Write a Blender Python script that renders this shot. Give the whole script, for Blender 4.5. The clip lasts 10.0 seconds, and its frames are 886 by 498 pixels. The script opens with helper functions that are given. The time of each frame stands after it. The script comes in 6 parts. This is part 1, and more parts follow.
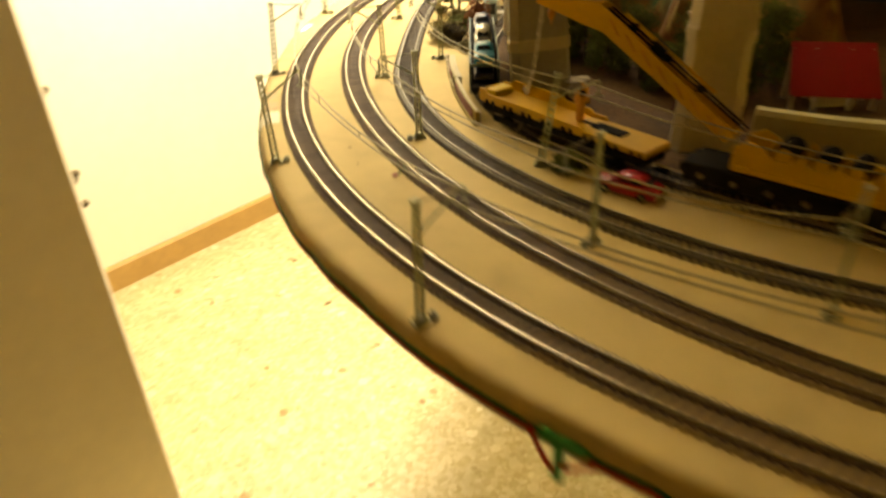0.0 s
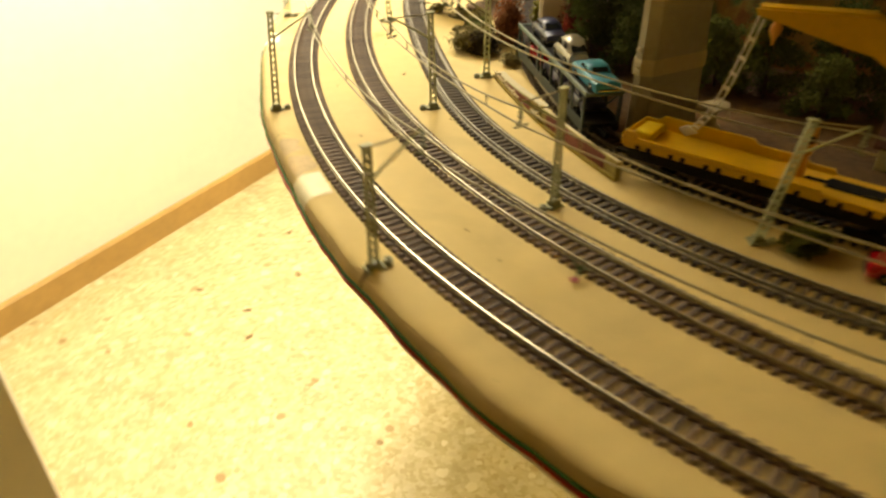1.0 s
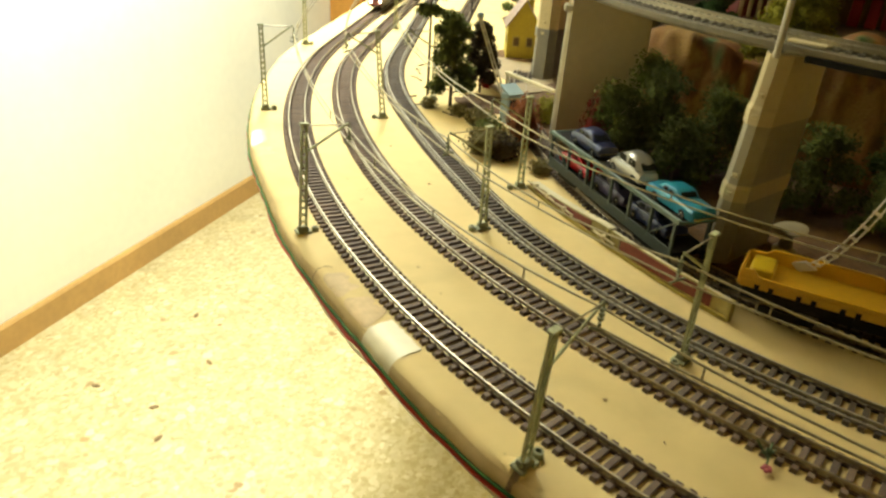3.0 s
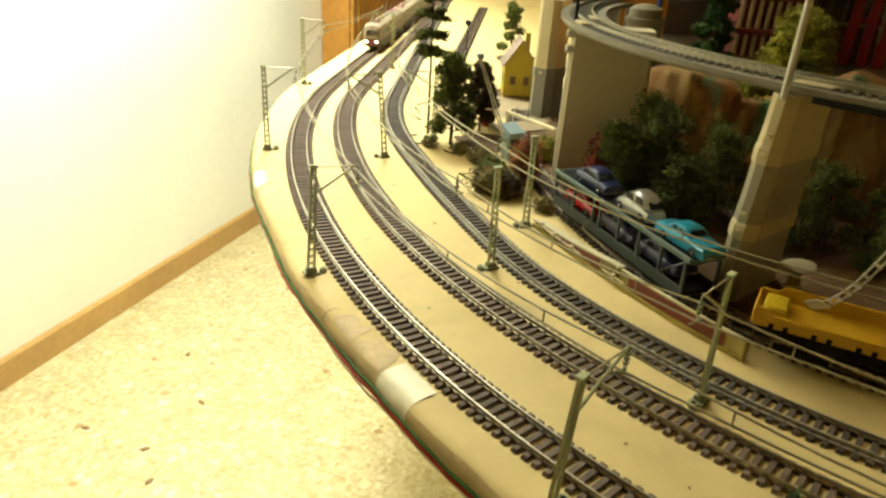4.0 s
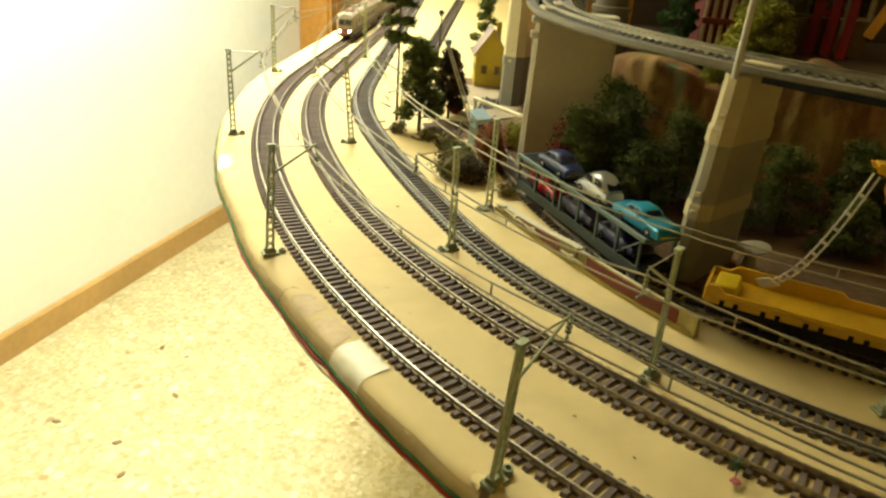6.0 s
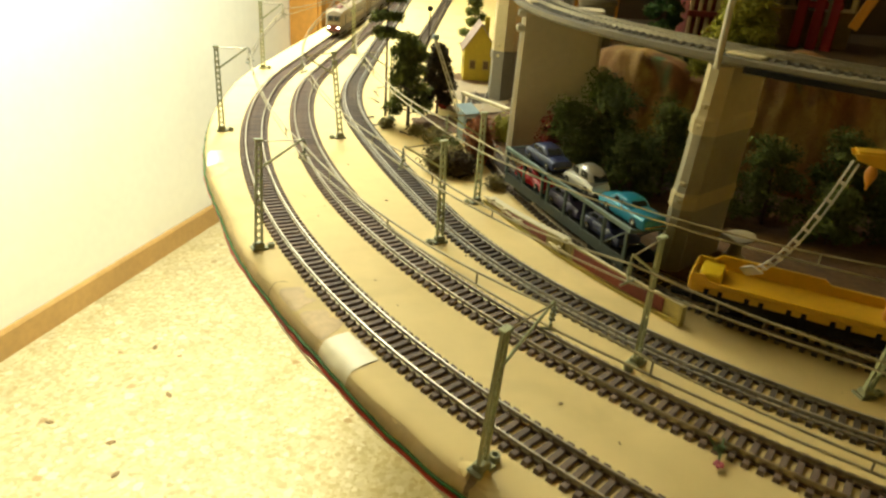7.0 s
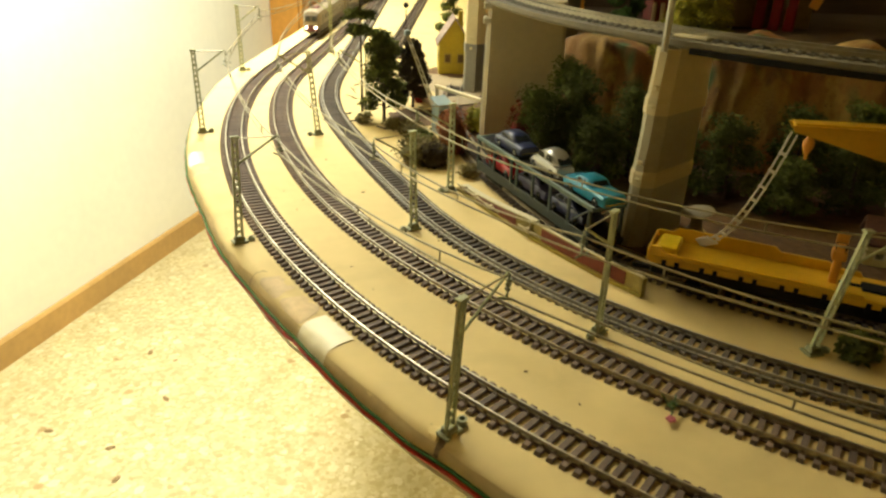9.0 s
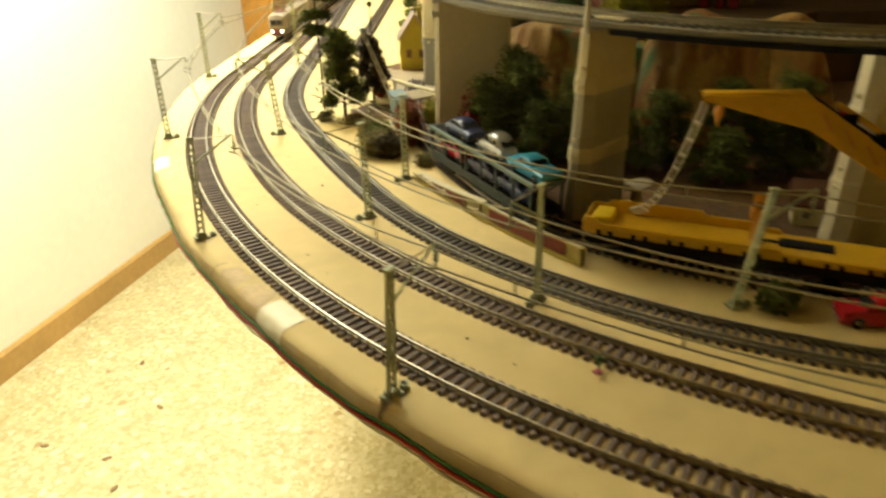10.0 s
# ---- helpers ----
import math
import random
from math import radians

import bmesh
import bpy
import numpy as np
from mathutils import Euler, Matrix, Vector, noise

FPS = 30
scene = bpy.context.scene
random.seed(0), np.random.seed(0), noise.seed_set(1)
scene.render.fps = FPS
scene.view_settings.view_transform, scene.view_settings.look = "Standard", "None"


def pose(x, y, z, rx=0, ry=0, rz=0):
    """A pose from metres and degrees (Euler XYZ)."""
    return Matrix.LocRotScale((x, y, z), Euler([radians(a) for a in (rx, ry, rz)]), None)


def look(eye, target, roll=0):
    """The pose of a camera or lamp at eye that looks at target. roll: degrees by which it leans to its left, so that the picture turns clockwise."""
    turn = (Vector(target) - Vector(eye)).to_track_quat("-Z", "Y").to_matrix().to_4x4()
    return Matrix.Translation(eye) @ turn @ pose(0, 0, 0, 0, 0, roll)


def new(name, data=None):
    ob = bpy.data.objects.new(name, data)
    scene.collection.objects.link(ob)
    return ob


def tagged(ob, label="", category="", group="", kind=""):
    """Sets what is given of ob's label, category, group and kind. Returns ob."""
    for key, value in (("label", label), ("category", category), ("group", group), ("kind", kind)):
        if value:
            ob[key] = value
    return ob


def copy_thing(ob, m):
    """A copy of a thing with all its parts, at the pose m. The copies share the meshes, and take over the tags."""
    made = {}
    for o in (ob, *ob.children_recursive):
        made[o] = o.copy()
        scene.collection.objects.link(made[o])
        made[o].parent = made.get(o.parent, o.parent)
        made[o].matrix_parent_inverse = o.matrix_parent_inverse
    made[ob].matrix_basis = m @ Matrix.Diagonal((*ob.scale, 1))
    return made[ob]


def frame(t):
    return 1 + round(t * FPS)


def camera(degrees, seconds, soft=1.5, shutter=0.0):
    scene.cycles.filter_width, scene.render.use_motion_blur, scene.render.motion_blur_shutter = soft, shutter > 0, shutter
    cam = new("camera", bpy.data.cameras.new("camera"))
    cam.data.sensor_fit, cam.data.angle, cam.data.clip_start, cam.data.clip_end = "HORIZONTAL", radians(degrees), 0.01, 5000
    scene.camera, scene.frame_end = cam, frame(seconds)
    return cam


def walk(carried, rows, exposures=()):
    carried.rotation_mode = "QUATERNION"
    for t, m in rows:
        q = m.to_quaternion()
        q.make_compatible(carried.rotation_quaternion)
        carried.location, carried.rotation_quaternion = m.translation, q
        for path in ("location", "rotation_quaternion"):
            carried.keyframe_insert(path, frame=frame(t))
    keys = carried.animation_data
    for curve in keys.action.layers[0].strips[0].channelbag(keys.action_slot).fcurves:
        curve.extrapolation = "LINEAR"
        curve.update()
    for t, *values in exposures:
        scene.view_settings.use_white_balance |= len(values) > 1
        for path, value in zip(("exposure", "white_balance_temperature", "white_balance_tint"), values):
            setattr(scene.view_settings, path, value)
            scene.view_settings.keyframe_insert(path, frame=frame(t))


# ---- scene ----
cam = camera(64.4, 10.0, soft=2.4, shutter=0.9)
PATH = [
    (0, (0.012, 0.063, 1.348), (-0.032, 1.772, 0.307), -2.3),
    (0.5, (-0.082, 0.197, 1.335), (0.076, 1.904, 0.300), -1.6),
    (1, (-0.167, 0.291, 1.325), (0.152, 1.939, 0.237), -0.5),
    (1.4, (-0.224, 0.33, 1.329), (0.311, 1.981, 0.336), -4.0),
    (1.5, (-0.234, 0.337, 1.332), (0.337, 1.989, 0.359), -3.4),
    (2, (-0.251, 0.377, 1.328), (0.355, 2.023, 0.367), 1.3),
    (2.2, (-0.252, 0.391, 1.337), (0.335, 2.035, 0.362), 2.2),
    (3.3, (-0.278, 0.42, 1.332), (0.398, 2.073, 0.432), 3.5),
    (3.5, (-0.281, 0.423, 1.335), (0.394, 2.089, 0.458), 3.0),
    (4, (-0.282, 0.424, 1.335), (0.411, 2.099, 0.491), 3.4),
    (4.5, (-0.276, 0.421, 1.332), (0.44, 2.093, 0.499), 3.3),
    (5, (-0.274, 0.415, 1.33), (0.45, 2.083, 0.496), 3.5),
    (5.5, (-0.272, 0.413, 1.326), (0.461, 2.074, 0.486), 3.9),
    (6.8, (-0.266, 0.409, 1.327), (0.488, 2.048, 0.463), 4.1),
    (7, (-0.267, 0.407, 1.325), (0.49, 2.048, 0.468), 3.8),
    (7.5, (-0.266, 0.405, 1.322), (0.496, 2.042, 0.462), 3.2),
    (8, (-0.265, 0.398, 1.325), (0.502, 2.031, 0.461), 3.0),
    (8.5, (-0.264, 0.39, 1.327), (0.503, 2.023, 0.464), 2.2),
    (9, (-0.263, 0.379, 1.328), (0.509, 2.008, 0.462), 1.6),
    (9.5, (-0.26, 0.37, 1.33), (0.517, 1.996, 0.464), 0.5),
    (10, (-0.248, 0.339, 1.33), (0.542, 1.956, 0.456), -1.5),
]
# the clip's camera opens a little and cools its white balance as it settles
EXPOSURES = [(0, 0.24, 8600, 29), (0.5, 0.12, 8500, 28), (1, 0.06, 8000, 26), (2, 0.06, 6850, 21), (3.5, 0.06, 6450, 16), (5.5, 0.05, 6550, 15), (7.5, 0.03, 6650, 16), (10, -0.02, 6900, 20)]
walk(cam, [(t, look(eye, target, roll)) for t, eye, target, roll in PATH], EXPOSURES)

# ---- world and light ----
world = bpy.data.worlds.new("room_air")
world.use_nodes = True
world.node_tree.nodes["Background"].inputs[0].default_value = (1.0, 0.85, 0.6, 1)
world.node_tree.nodes["Background"].inputs[1].default_value = 0.03
scene.world = world
LAMP = (0.06, 2.12, 2.50)
LAMP_POWER = 405.0
LAMP_COLOUR = (0.93, 1.03, 0.88)
# the unseen ceiling lamp as a spot, its cone tipped to dim the right side
lamp_data = bpy.data.lights.new("ceiling_bulb", "SPOT")
lamp_data.spot_size, lamp_data.spot_blend = math.radians(164), 0.6
lamp_data.energy, lamp_data.color, lamp_data.shadow_soft_size = LAMP_POWER, LAMP_COLOUR, 0.22
# weak warm point light added at the lamp only to fill the dark parts
fill_data = bpy.data.lights.new("added_fill_light", "POINT")
fill_data.energy, fill_data.color, fill_data.shadow_soft_size = 4.0, (1.0, 0.85, 0.45), 0.18
fill_light = new("added_fill_light", fill_data)
fill_light.location = LAMP
bulb_light = new("ceiling_bulb", lamp_data)
bulb_light.matrix_world = Matrix.Translation(LAMP) @ Vector((-0.757, 0.245, -0.605)).to_track_quat("-Z", "Y").to_matrix().to_4x4()


# ---- materials ----
def material(name, colour, rough=0.6, metal=0.0, vary=0.12, scale=60.0, bump=0.0, second=None, spots=0.0, coat=0.0, spread=0.0):
    """A procedural surface: a base colour varied by broad stains and fine grain, with relief."""
    m = bpy.data.materials.new(name)
    m.use_nodes = True
    nt = m.node_tree
    n, link = nt.nodes, nt.links
    bsdf = n["Principled BSDF"]
    bsdf.inputs["Metallic"].default_value = metal
    bsdf.inputs["Coat Weight"].default_value = coat
    co = n.new("ShaderNodeTexCoord")
    broad = n.new("ShaderNodeTexNoise")
    broad.inputs["Scale"].default_value, broad.inputs["Detail"].default_value = scale * 0.18, 4
    fine = n.new("ShaderNodeTexNoise")
    fine.inputs["Scale"].default_value, fine.inputs["Detail"].default_value = scale * 2.2, 6
    link.new(co.outputs["Object"], broad.inputs["Vector"])
    link.new(co.outputs["Object"], fine.inputs["Vector"])
    dark = [c * (1 - vary * 1.6) for c in colour]
    light = [min(1, c * (1 + vary)) for c in colour]
    if second:
        dark = list(second)
    mix = n.new("ShaderNodeMix")
    mix.data_type = "RGBA"
    mix.inputs["A"].default_value, mix.inputs["B"].default_value = (*dark, 1), (*light, 1)
    ramp = n.new("ShaderNodeMapRange")
    ramp.inputs["From Min"].default_value, ramp.inputs["From Max"].default_value = 0.3, 0.7
    link.new(broad.outputs["Fac"], ramp.inputs["Value"])
    link.new(ramp.outputs["Result"], mix.inputs["Factor"])
    grain = n.new("ShaderNodeMix")
    grain.data_type, grain.blend_type = "RGBA", "MULTIPLY"
    grain.inputs["Factor"].default_value = 1.0
    gr = n.new("ShaderNodeMapRange")
    gr.inputs["From Min"].default_value, gr.inputs["From Max"].default_value = 0.3, 0.7
    gr.inputs["To Min"].default_value, gr.inputs["To Max"].default_value = 1 - vary, 1 + vary * 0.4
    link.new(fine.outputs["Fac"], gr.inputs["Value"])
    link.new(mix.outputs["Result"], grain.inputs["A"])
    link.new(gr.outputs["Result"], grain.inputs["B"])
    last = grain.outputs["Result"]
    if spread:
        info = n.new("ShaderNodeObjectInfo")
        rnd = n.new("ShaderNodeMapRange")
        rnd.inputs["To Min"].default_value, rnd.inputs["To Max"].default_value = 1 - spread, 1 + spread
        link.new(info.outputs["Random"], rnd.inputs["Value"])
        per = n.new("ShaderNodeMix")
        per.data_type, per.blend_type = "RGBA", "MULTIPLY"
        per.inputs["Factor"].default_value = 1.0
        link.new(last, per.inputs["A"])
        link.new(rnd.outputs["Result"], per.inputs["B"])
        last = per.outputs["Result"]
    link.new(last, bsdf.inputs["Base Color"])
    rr = n.new("ShaderNodeMapRange")
    rr.inputs["To Min"].default_value, rr.inputs["To Max"].default_value = max(0.03, rough - 0.1), min(1, rough + 0.1)
    link.new(broad.outputs["Fac"], rr.inputs["Value"])
    link.new(rr.outputs["Result"], bsdf.inputs["Roughness"])
    if bump:
        bp = n.new("ShaderNodeBump")
        bp.inputs["Strength"].default_value, bp.inputs["Distance"].default_value = min(1, bump), 0.002
        link.new(fine.outputs["Fac"], bp.inputs["Height"])
        link.new(bp.outputs["Normal"], bsdf.inputs["Normal"])
    return m


def terrazzo():
    """Cream terrazzo: marble chips of several tones in a pale cement, polished."""
    m = bpy.data.materials.new("terrazzo")
    m.use_nodes = True
    nt = m.node_tree
    n, link = nt.nodes, nt.links
    bsdf = n["Principled BSDF"]
    co = n.new("ShaderNodeTexCoord")
    warp = n.new("ShaderNodeTexNoise")
    warp.inputs["Scale"].default_value, warp.inputs["Detail"].default_value = 55, 3
    link.new(co.outputs["Object"], warp.inputs["Vector"])
    add = n.new("ShaderNodeMix")
    add.data_type = "VECTOR"
    add.inputs["Factor"].default_value = 0.018
    link.new(co.outputs["Object"], add.inputs["A"])
    link.new(warp.outputs["Color"], add.inputs["B"])
    last = None
    for size, lo, hi, share in ((85, (0.48, 0.38, 0.17), (0.64, 0.55, 0.31), 0.62), (46, (0.46, 0.35, 0.15), (0.70, 0.62, 0.38), 0.55), (28, (0.56, 0.46, 0.23), (0.74, 0.66, 0.42), 0.25), (34, (0.30, 0.18, 0.06), (0.46, 0.32, 0.14), 0.022)):
        v = n.new("ShaderNodeTexVoronoi")
        v.inputs["Scale"].default_value, v.inputs["Randomness"].default_value = size, 1
        link.new(add.outputs["Result"], v.inputs["Vector"])
        sep = n.new("ShaderNodeSeparateColor")
        link.new(v.outputs["Color"], sep.inputs["Color"])
        tone = n.new("ShaderNodeMix")
        tone.data_type = "RGBA"
        tone.inputs["A"].default_value, tone.inputs["B"].default_value = (*lo, 1), (*hi, 1)
        link.new(sep.outputs["Red"], tone.inputs["Factor"])
        if last is None:
            last = tone.outputs["Result"]
            continue
        pick = n.new("ShaderNodeMath")
        pick.operation = "LESS_THAN"
        pick.inputs[1].default_value = share
        link.new(sep.outputs["Green"], pick.inputs[0])
        inside = n.new("ShaderNodeMath")
        inside.operation = "LESS_THAN"
        inside.inputs[1].default_value = 0.42
        link.new(v.outputs["Distance"], inside.inputs[0])
        both = n.new("ShaderNodeMath")
        both.operation = "MULTIPLY"
        link.new(pick.outputs[0], both.inputs[0])
        link.new(inside.outputs[0], both.inputs[1])
        lay = n.new("ShaderNodeMix")
        lay.data_type = "RGBA"
        link.new(both.outputs[0], lay.inputs["Factor"])
        link.new(last, lay.inputs["A"])
        link.new(tone.outputs["Result"], lay.inputs["B"])
        last = lay.outputs["Result"]
    stain = n.new("ShaderNodeTexNoise")
    stain.inputs["Scale"].default_value, stain.inputs["Detail"].default_value = 9.0, 5
    link.new(co.outputs["Object"], stain.inputs["Vector"])
    sr = n.new("ShaderNodeMapRange")
    sr.inputs["To Min"].default_value, sr.inputs["To Max"].default_value = 0.66, 1.10
    link.new(stain.outputs["Fac"], sr.inputs["Value"])
    mul = n.new("ShaderNodeMix")
    mul.data_type, mul.blend_type = "RGBA", "MULTIPLY"
    mul.inputs["Factor"].default_value = 1
    link.new(last, mul.inputs["A"])
    link.new(sr.outputs["Result"], mul.inputs["B"])
    link.new(mul.outputs["Result"], bsdf.inputs["Base Color"])
    ro = n.new("ShaderNodeMapRange")
    ro.inputs["To Min"].default_value, ro.inputs["To Max"].default_value = 0.22, 0.42
    link.new(stain.outputs["Fac"], ro.inputs["Value"])
    link.new(ro.outputs["Result"], bsdf.inputs["Roughness"])
    return m


def glow(name, colour, strength):
    m = bpy.data.materials.new(name)
    m.use_nodes = True
    b = m.node_tree.nodes["Principled BSDF"]
    b.inputs["Base Color"].default_value = (*colour, 1)
    b.inputs["Emission Color"].default_value, b.inputs["Emission Strength"].default_value = (*colour, 1), strength
    return m


def rock():
    """Painted plaster rock: ochre crowns, red-brown clefts and a few green runs, drawn out down the face."""
    m = bpy.data.materials.new("painted_plaster_rock")
    m.use_nodes = True
    nt = m.node_tree
    n, link = nt.nodes, nt.links
    bsdf = n["Principled BSDF"]
    bsdf.inputs["Roughness"].default_value = 0.8
    co = n.new("ShaderNodeTexCoord")

    def layer(stretch, scale, detail):
        mp = n.new("ShaderNodeMapping")
        mp.inputs["Scale"].default_value = (1, 1, stretch)
        link.new(co.outputs["Object"], mp.inputs["Vector"])
        t = n.new("ShaderNodeTexNoise")
        t.inputs["Scale"].default_value, t.inputs["Detail"].default_value = scale, detail
        link.new(mp.outputs["Vector"], t.inputs["Vector"])
        return t.outputs["Fac"]

    def blend(a, b, fac, lo, hi):
        r = n.new("ShaderNodeMapRange")
        r.inputs["From Min"].default_value, r.inputs["From Max"].default_value = lo, hi
        link.new(fac, r.inputs["Value"])
        x = n.new("ShaderNodeMix")
        x.data_type = "RGBA"
        link.new(r.outputs["Result"], x.inputs["Factor"])
        for sock, v in (("A", a), ("B", b)):
            if isinstance(v, tuple):
                x.inputs[sock].default_value = (*v, 1)
            else:
                link.new(v, x.inputs[sock])
        return x.outputs["Result"]

    big, streak, runs, clefts, grit = layer(0.5, 22, 5), layer(0.4, 70, 6), layer(0.18, 24, 2), layer(0.45, 44, 6), layer(1.0, 320, 6)
    c = blend((0.20, 0.078, 0.018), (0.275, 0.160, 0.032), big, 0.38, 0.62)
    c = blend(c, (0.37, 0.255, 0.062), streak, 0.52, 0.78)
    c = blend(c, (0.085, 0.036, 0.014), clefts, 0.56, 0.74)
    c = blend(c, (0.06, 0.13, 0.045), runs, 0.60, 0.68)
    c = blend((0.09, 0.045, 0.02), c, grit, 0.18, 0.40)
    link.new(c, bsdf.inputs["Base Color"])
    bp = n.new("ShaderNodeBump")
    bp.inputs["Strength"].default_value, bp.inputs["Distance"].default_value = 0.5, 0.002
    link.new(grit, bp.inputs["Height"])
    link.new(bp.outputs["Normal"], bsdf.inputs["Normal"])
    return m


def paper():
    """Cream wrapping paper glued down: faint creases, smudges and a few foxed spots."""
    m = material("cream_paper", (0.67, 0.505, 0.212), 0.78, vary=0.05, scale=26, bump=0.10)
    nt = m.node_tree
    n, link = nt.nodes, nt.links
    bsdf = n["Principled BSDF"]
    base = bsdf.inputs["Base Color"].links[0].from_socket
    relief = bsdf.inputs["Normal"].links[0].from_socket
    co = n.new("ShaderNodeTexCoord")
    smudge = n.new("ShaderNodeTexNoise")
    smudge.inputs["Scale"].default_value, smudge.inputs["Detail"].default_value = 13.0, 7
    smudge.inputs["Distortion"].default_value = 0.8
    link.new(co.outputs["Object"], smudge.inputs["Vector"])
    sr = n.new("ShaderNodeMapRange")
    sr.inputs["From Min"].default_value, sr.inputs["From Max"].default_value = 0.30, 0.48
    sr.inputs["To Min"].default_value, sr.inputs["To Max"].default_value = 0.86, 1.0
    link.new(smudge.outputs["Fac"], sr.inputs["Value"])
    spot = n.new("ShaderNodeTexVoronoi")
    spot.inputs["Scale"].default_value = 55
    link.new(co.outputs["Object"], spot.inputs["Vector"])
    pr = n.new("ShaderNodeMapRange")
    pr.inputs["From Min"].default_value, pr.inputs["From Max"].default_value = 0.02, 0.06
    pr.inputs["To Min"].default_value, pr.inputs["To Max"].default_value = 0.80, 1.0
    link.new(spot.outputs["Distance"], pr.inputs["Value"])
    both = n.new("ShaderNodeMath")
    both.operation = "MULTIPLY"
    link.new(sr.outputs["Result"], both.inputs[0])
    link.new(pr.outputs["Result"], both.inputs[1])
    mul = n.new("ShaderNodeMix")
    mul.data_type, mul.blend_type = "RGBA", "MULTIPLY"
    mul.inputs["Factor"].default_value = 1
    link.new(base, mul.inputs["A"])
    link.new(both.outputs[0], mul.inputs["B"])
    link.new(mul.outputs["Result"], bsdf.inputs["Base Color"])
    crease = n.new("ShaderNodeTexNoise")
    crease.noise_type = "RIDGED_MULTIFRACTAL"
    crease.inputs["Scale"].default_value, crease.inputs["Detail"].default_value = 6.0, 3
    link.new(co.outputs["Object"], crease.inputs["Vector"])
    bp = n.new("ShaderNodeBump")
    bp.inputs["Strength"].default_value, bp.inputs["Distance"].default_value = 0.35, 0.004
    link.new(crease.outputs["Fac"], bp.inputs["Height"])
    link.new(relief, bp.inputs["Normal"])
    link.new(bp.outputs["Normal"], bsdf.inputs["Normal"])
    return m


TERRAZZO = terrazzo()
PLASTER = material("cream_plaster", (0.90, 0.865, 0.70), 0.8, vary=0.03, scale=12, bump=0.15)
# unseen ceiling and walls: colours set to weaken and warm the bounced light
CEILING = material("dark_bounce_ceiling", (0.42, 0.345, 0.17), 0.9, vary=0.03, scale=10)
BOUNCE_WALL = material("ochre_bounce_wall", (0.74, 0.53, 0.165), 0.8, vary=0.05, scale=12, bump=0.15)
DOOR_PAINT = material("beige_paint", (0.85, 0.745, 0.52), 0.6, vary=0.04, scale=12, bump=0.1)
SKIRTING = material("brown_skirting", (0.52, 0.31, 0.10), 0.45, vary=0.10, scale=20)
WARDROBE = material("orange_wood", (0.62, 0.29, 0.05), 0.4, vary=0.18, scale=14, bump=0.1)
PAPER = paper()
PAPER_WORN = material("worn_paper", (0.58, 0.42, 0.215), 0.75, vary=0.14, scale=90, bump=0.2)
EDGE_PAPER = material("worn_shaded_edge_paper", (0.58, 0.42, 0.18), 0.75, vary=0.12, scale=50, bump=0.25)
CARDBOARD = material("torn_cardboard", (0.30, 0.19, 0.08), 0.85, vary=0.25, scale=150, bump=0.4)
TAPE = material("masking_tape", (0.80, 0.71, 0.46), 0.5, vary=0.06, scale=60, bump=0.2)
GLOSSY_TAPE = material("glossy_tape", (0.74, 0.63, 0.36), 0.16, vary=0.05, scale=60, bump=0.1, coat=1.0)
TIMBER = material("pine_timber", (0.45, 0.29, 0.13), 0.6, vary=0.2, scale=30, bump=0.2)
SLEEPER = material("brown_plastic_sleeper", (0.155, 0.102, 0.068), 0.75, vary=0.15, scale=300, spread=0.18)
SLEEPER_DARK = material("dark_plastic_sleeper", (0.092, 0.065, 0.042), 0.75, vary=0.15, scale=300, spread=0.2)
RAIL = material("nickel_rail", (0.50, 0.44, 0.32), 0.36, metal=1.0, vary=0.12, scale=200)
RAIL_WORN = material("worn_rail", (0.43, 0.39, 0.31), 0.40, metal=0.35, vary=0.15, scale=200)
CHAIR_STRIP = material("grey_brown_rail_foot", (0.25, 0.22, 0.165), 0.55, vary=0.2, scale=250)
RAIL_DARK = material("tarnished_rail", (0.40, 0.34, 0.25), 0.5, metal=1.0, vary=0.2, scale=200)
MAST = material("green_mast_plastic", (0.46, 0.48, 0.26), 0.5, vary=0.14, scale=300, bump=0.1)
MAST_DARK = material("dark_mast_foot", (0.33, 0.335, 0.18), 0.55, vary=0.2, scale=300, bump=0.1)
WIRE = material("catenary_wire", (0.42, 0.36, 0.21), 0.4, metal=0.2, vary=0.1, scale=200)
RED_WIRE = material("red_cable", (0.52, 0.045, 0.022), 0.45, vary=0.06, scale=100)
GREEN_WIRE = material("green_cable", (0.045, 0.125, 0.022), 0.55, vary=0.06, scale=100)
GREEN_TAPE = material("green_insulating_tape", (0.03, 0.30, 0.055), 0.45, vary=0.08, scale=100)
PIER = material("beige_pier_plastic", (0.57, 0.475, 0.27), 0.5, vary=0.06, scale=90, bump=0.08)
PIER_GREY = material("grey_pier_plastic", (0.36, 0.32, 0.22), 0.5, vary=0.08, scale=90, bump=0.08)
PIER_SLATE = material("slate_grey_pier_plastic", (0.20, 0.185, 0.15), 0.55, vary=0.08, scale=90, bump=0.08)
# paler copy of the pier plastic: the light on the crane's pier is painted in
PIER_LIT = material("lit_pier_plastic", (0.68, 0.60, 0.40), 0.5, vary=0.06, scale=90, bump=0.08)
WHITE_PLASTIC = material("white_plastic", (0.62, 0.58, 0.46), 0.4, vary=0.04, scale=100)
DECK_GREY = material("grey_deck_plastic", (0.21, 0.18, 0.115), 0.7, vary=0.12, scale=120, bump=0.1)
ROCK = rock()
DECK_SLEEPER = material("grey_plastic_sleeper", (0.135, 0.115, 0.078), 0.75, vary=0.15, scale=300, spread=0.15)
BACKDROP = material("brown_backdrop_board", (0.085, 0.052, 0.028), 0.85, vary=0.25, scale=8, bump=0.1)
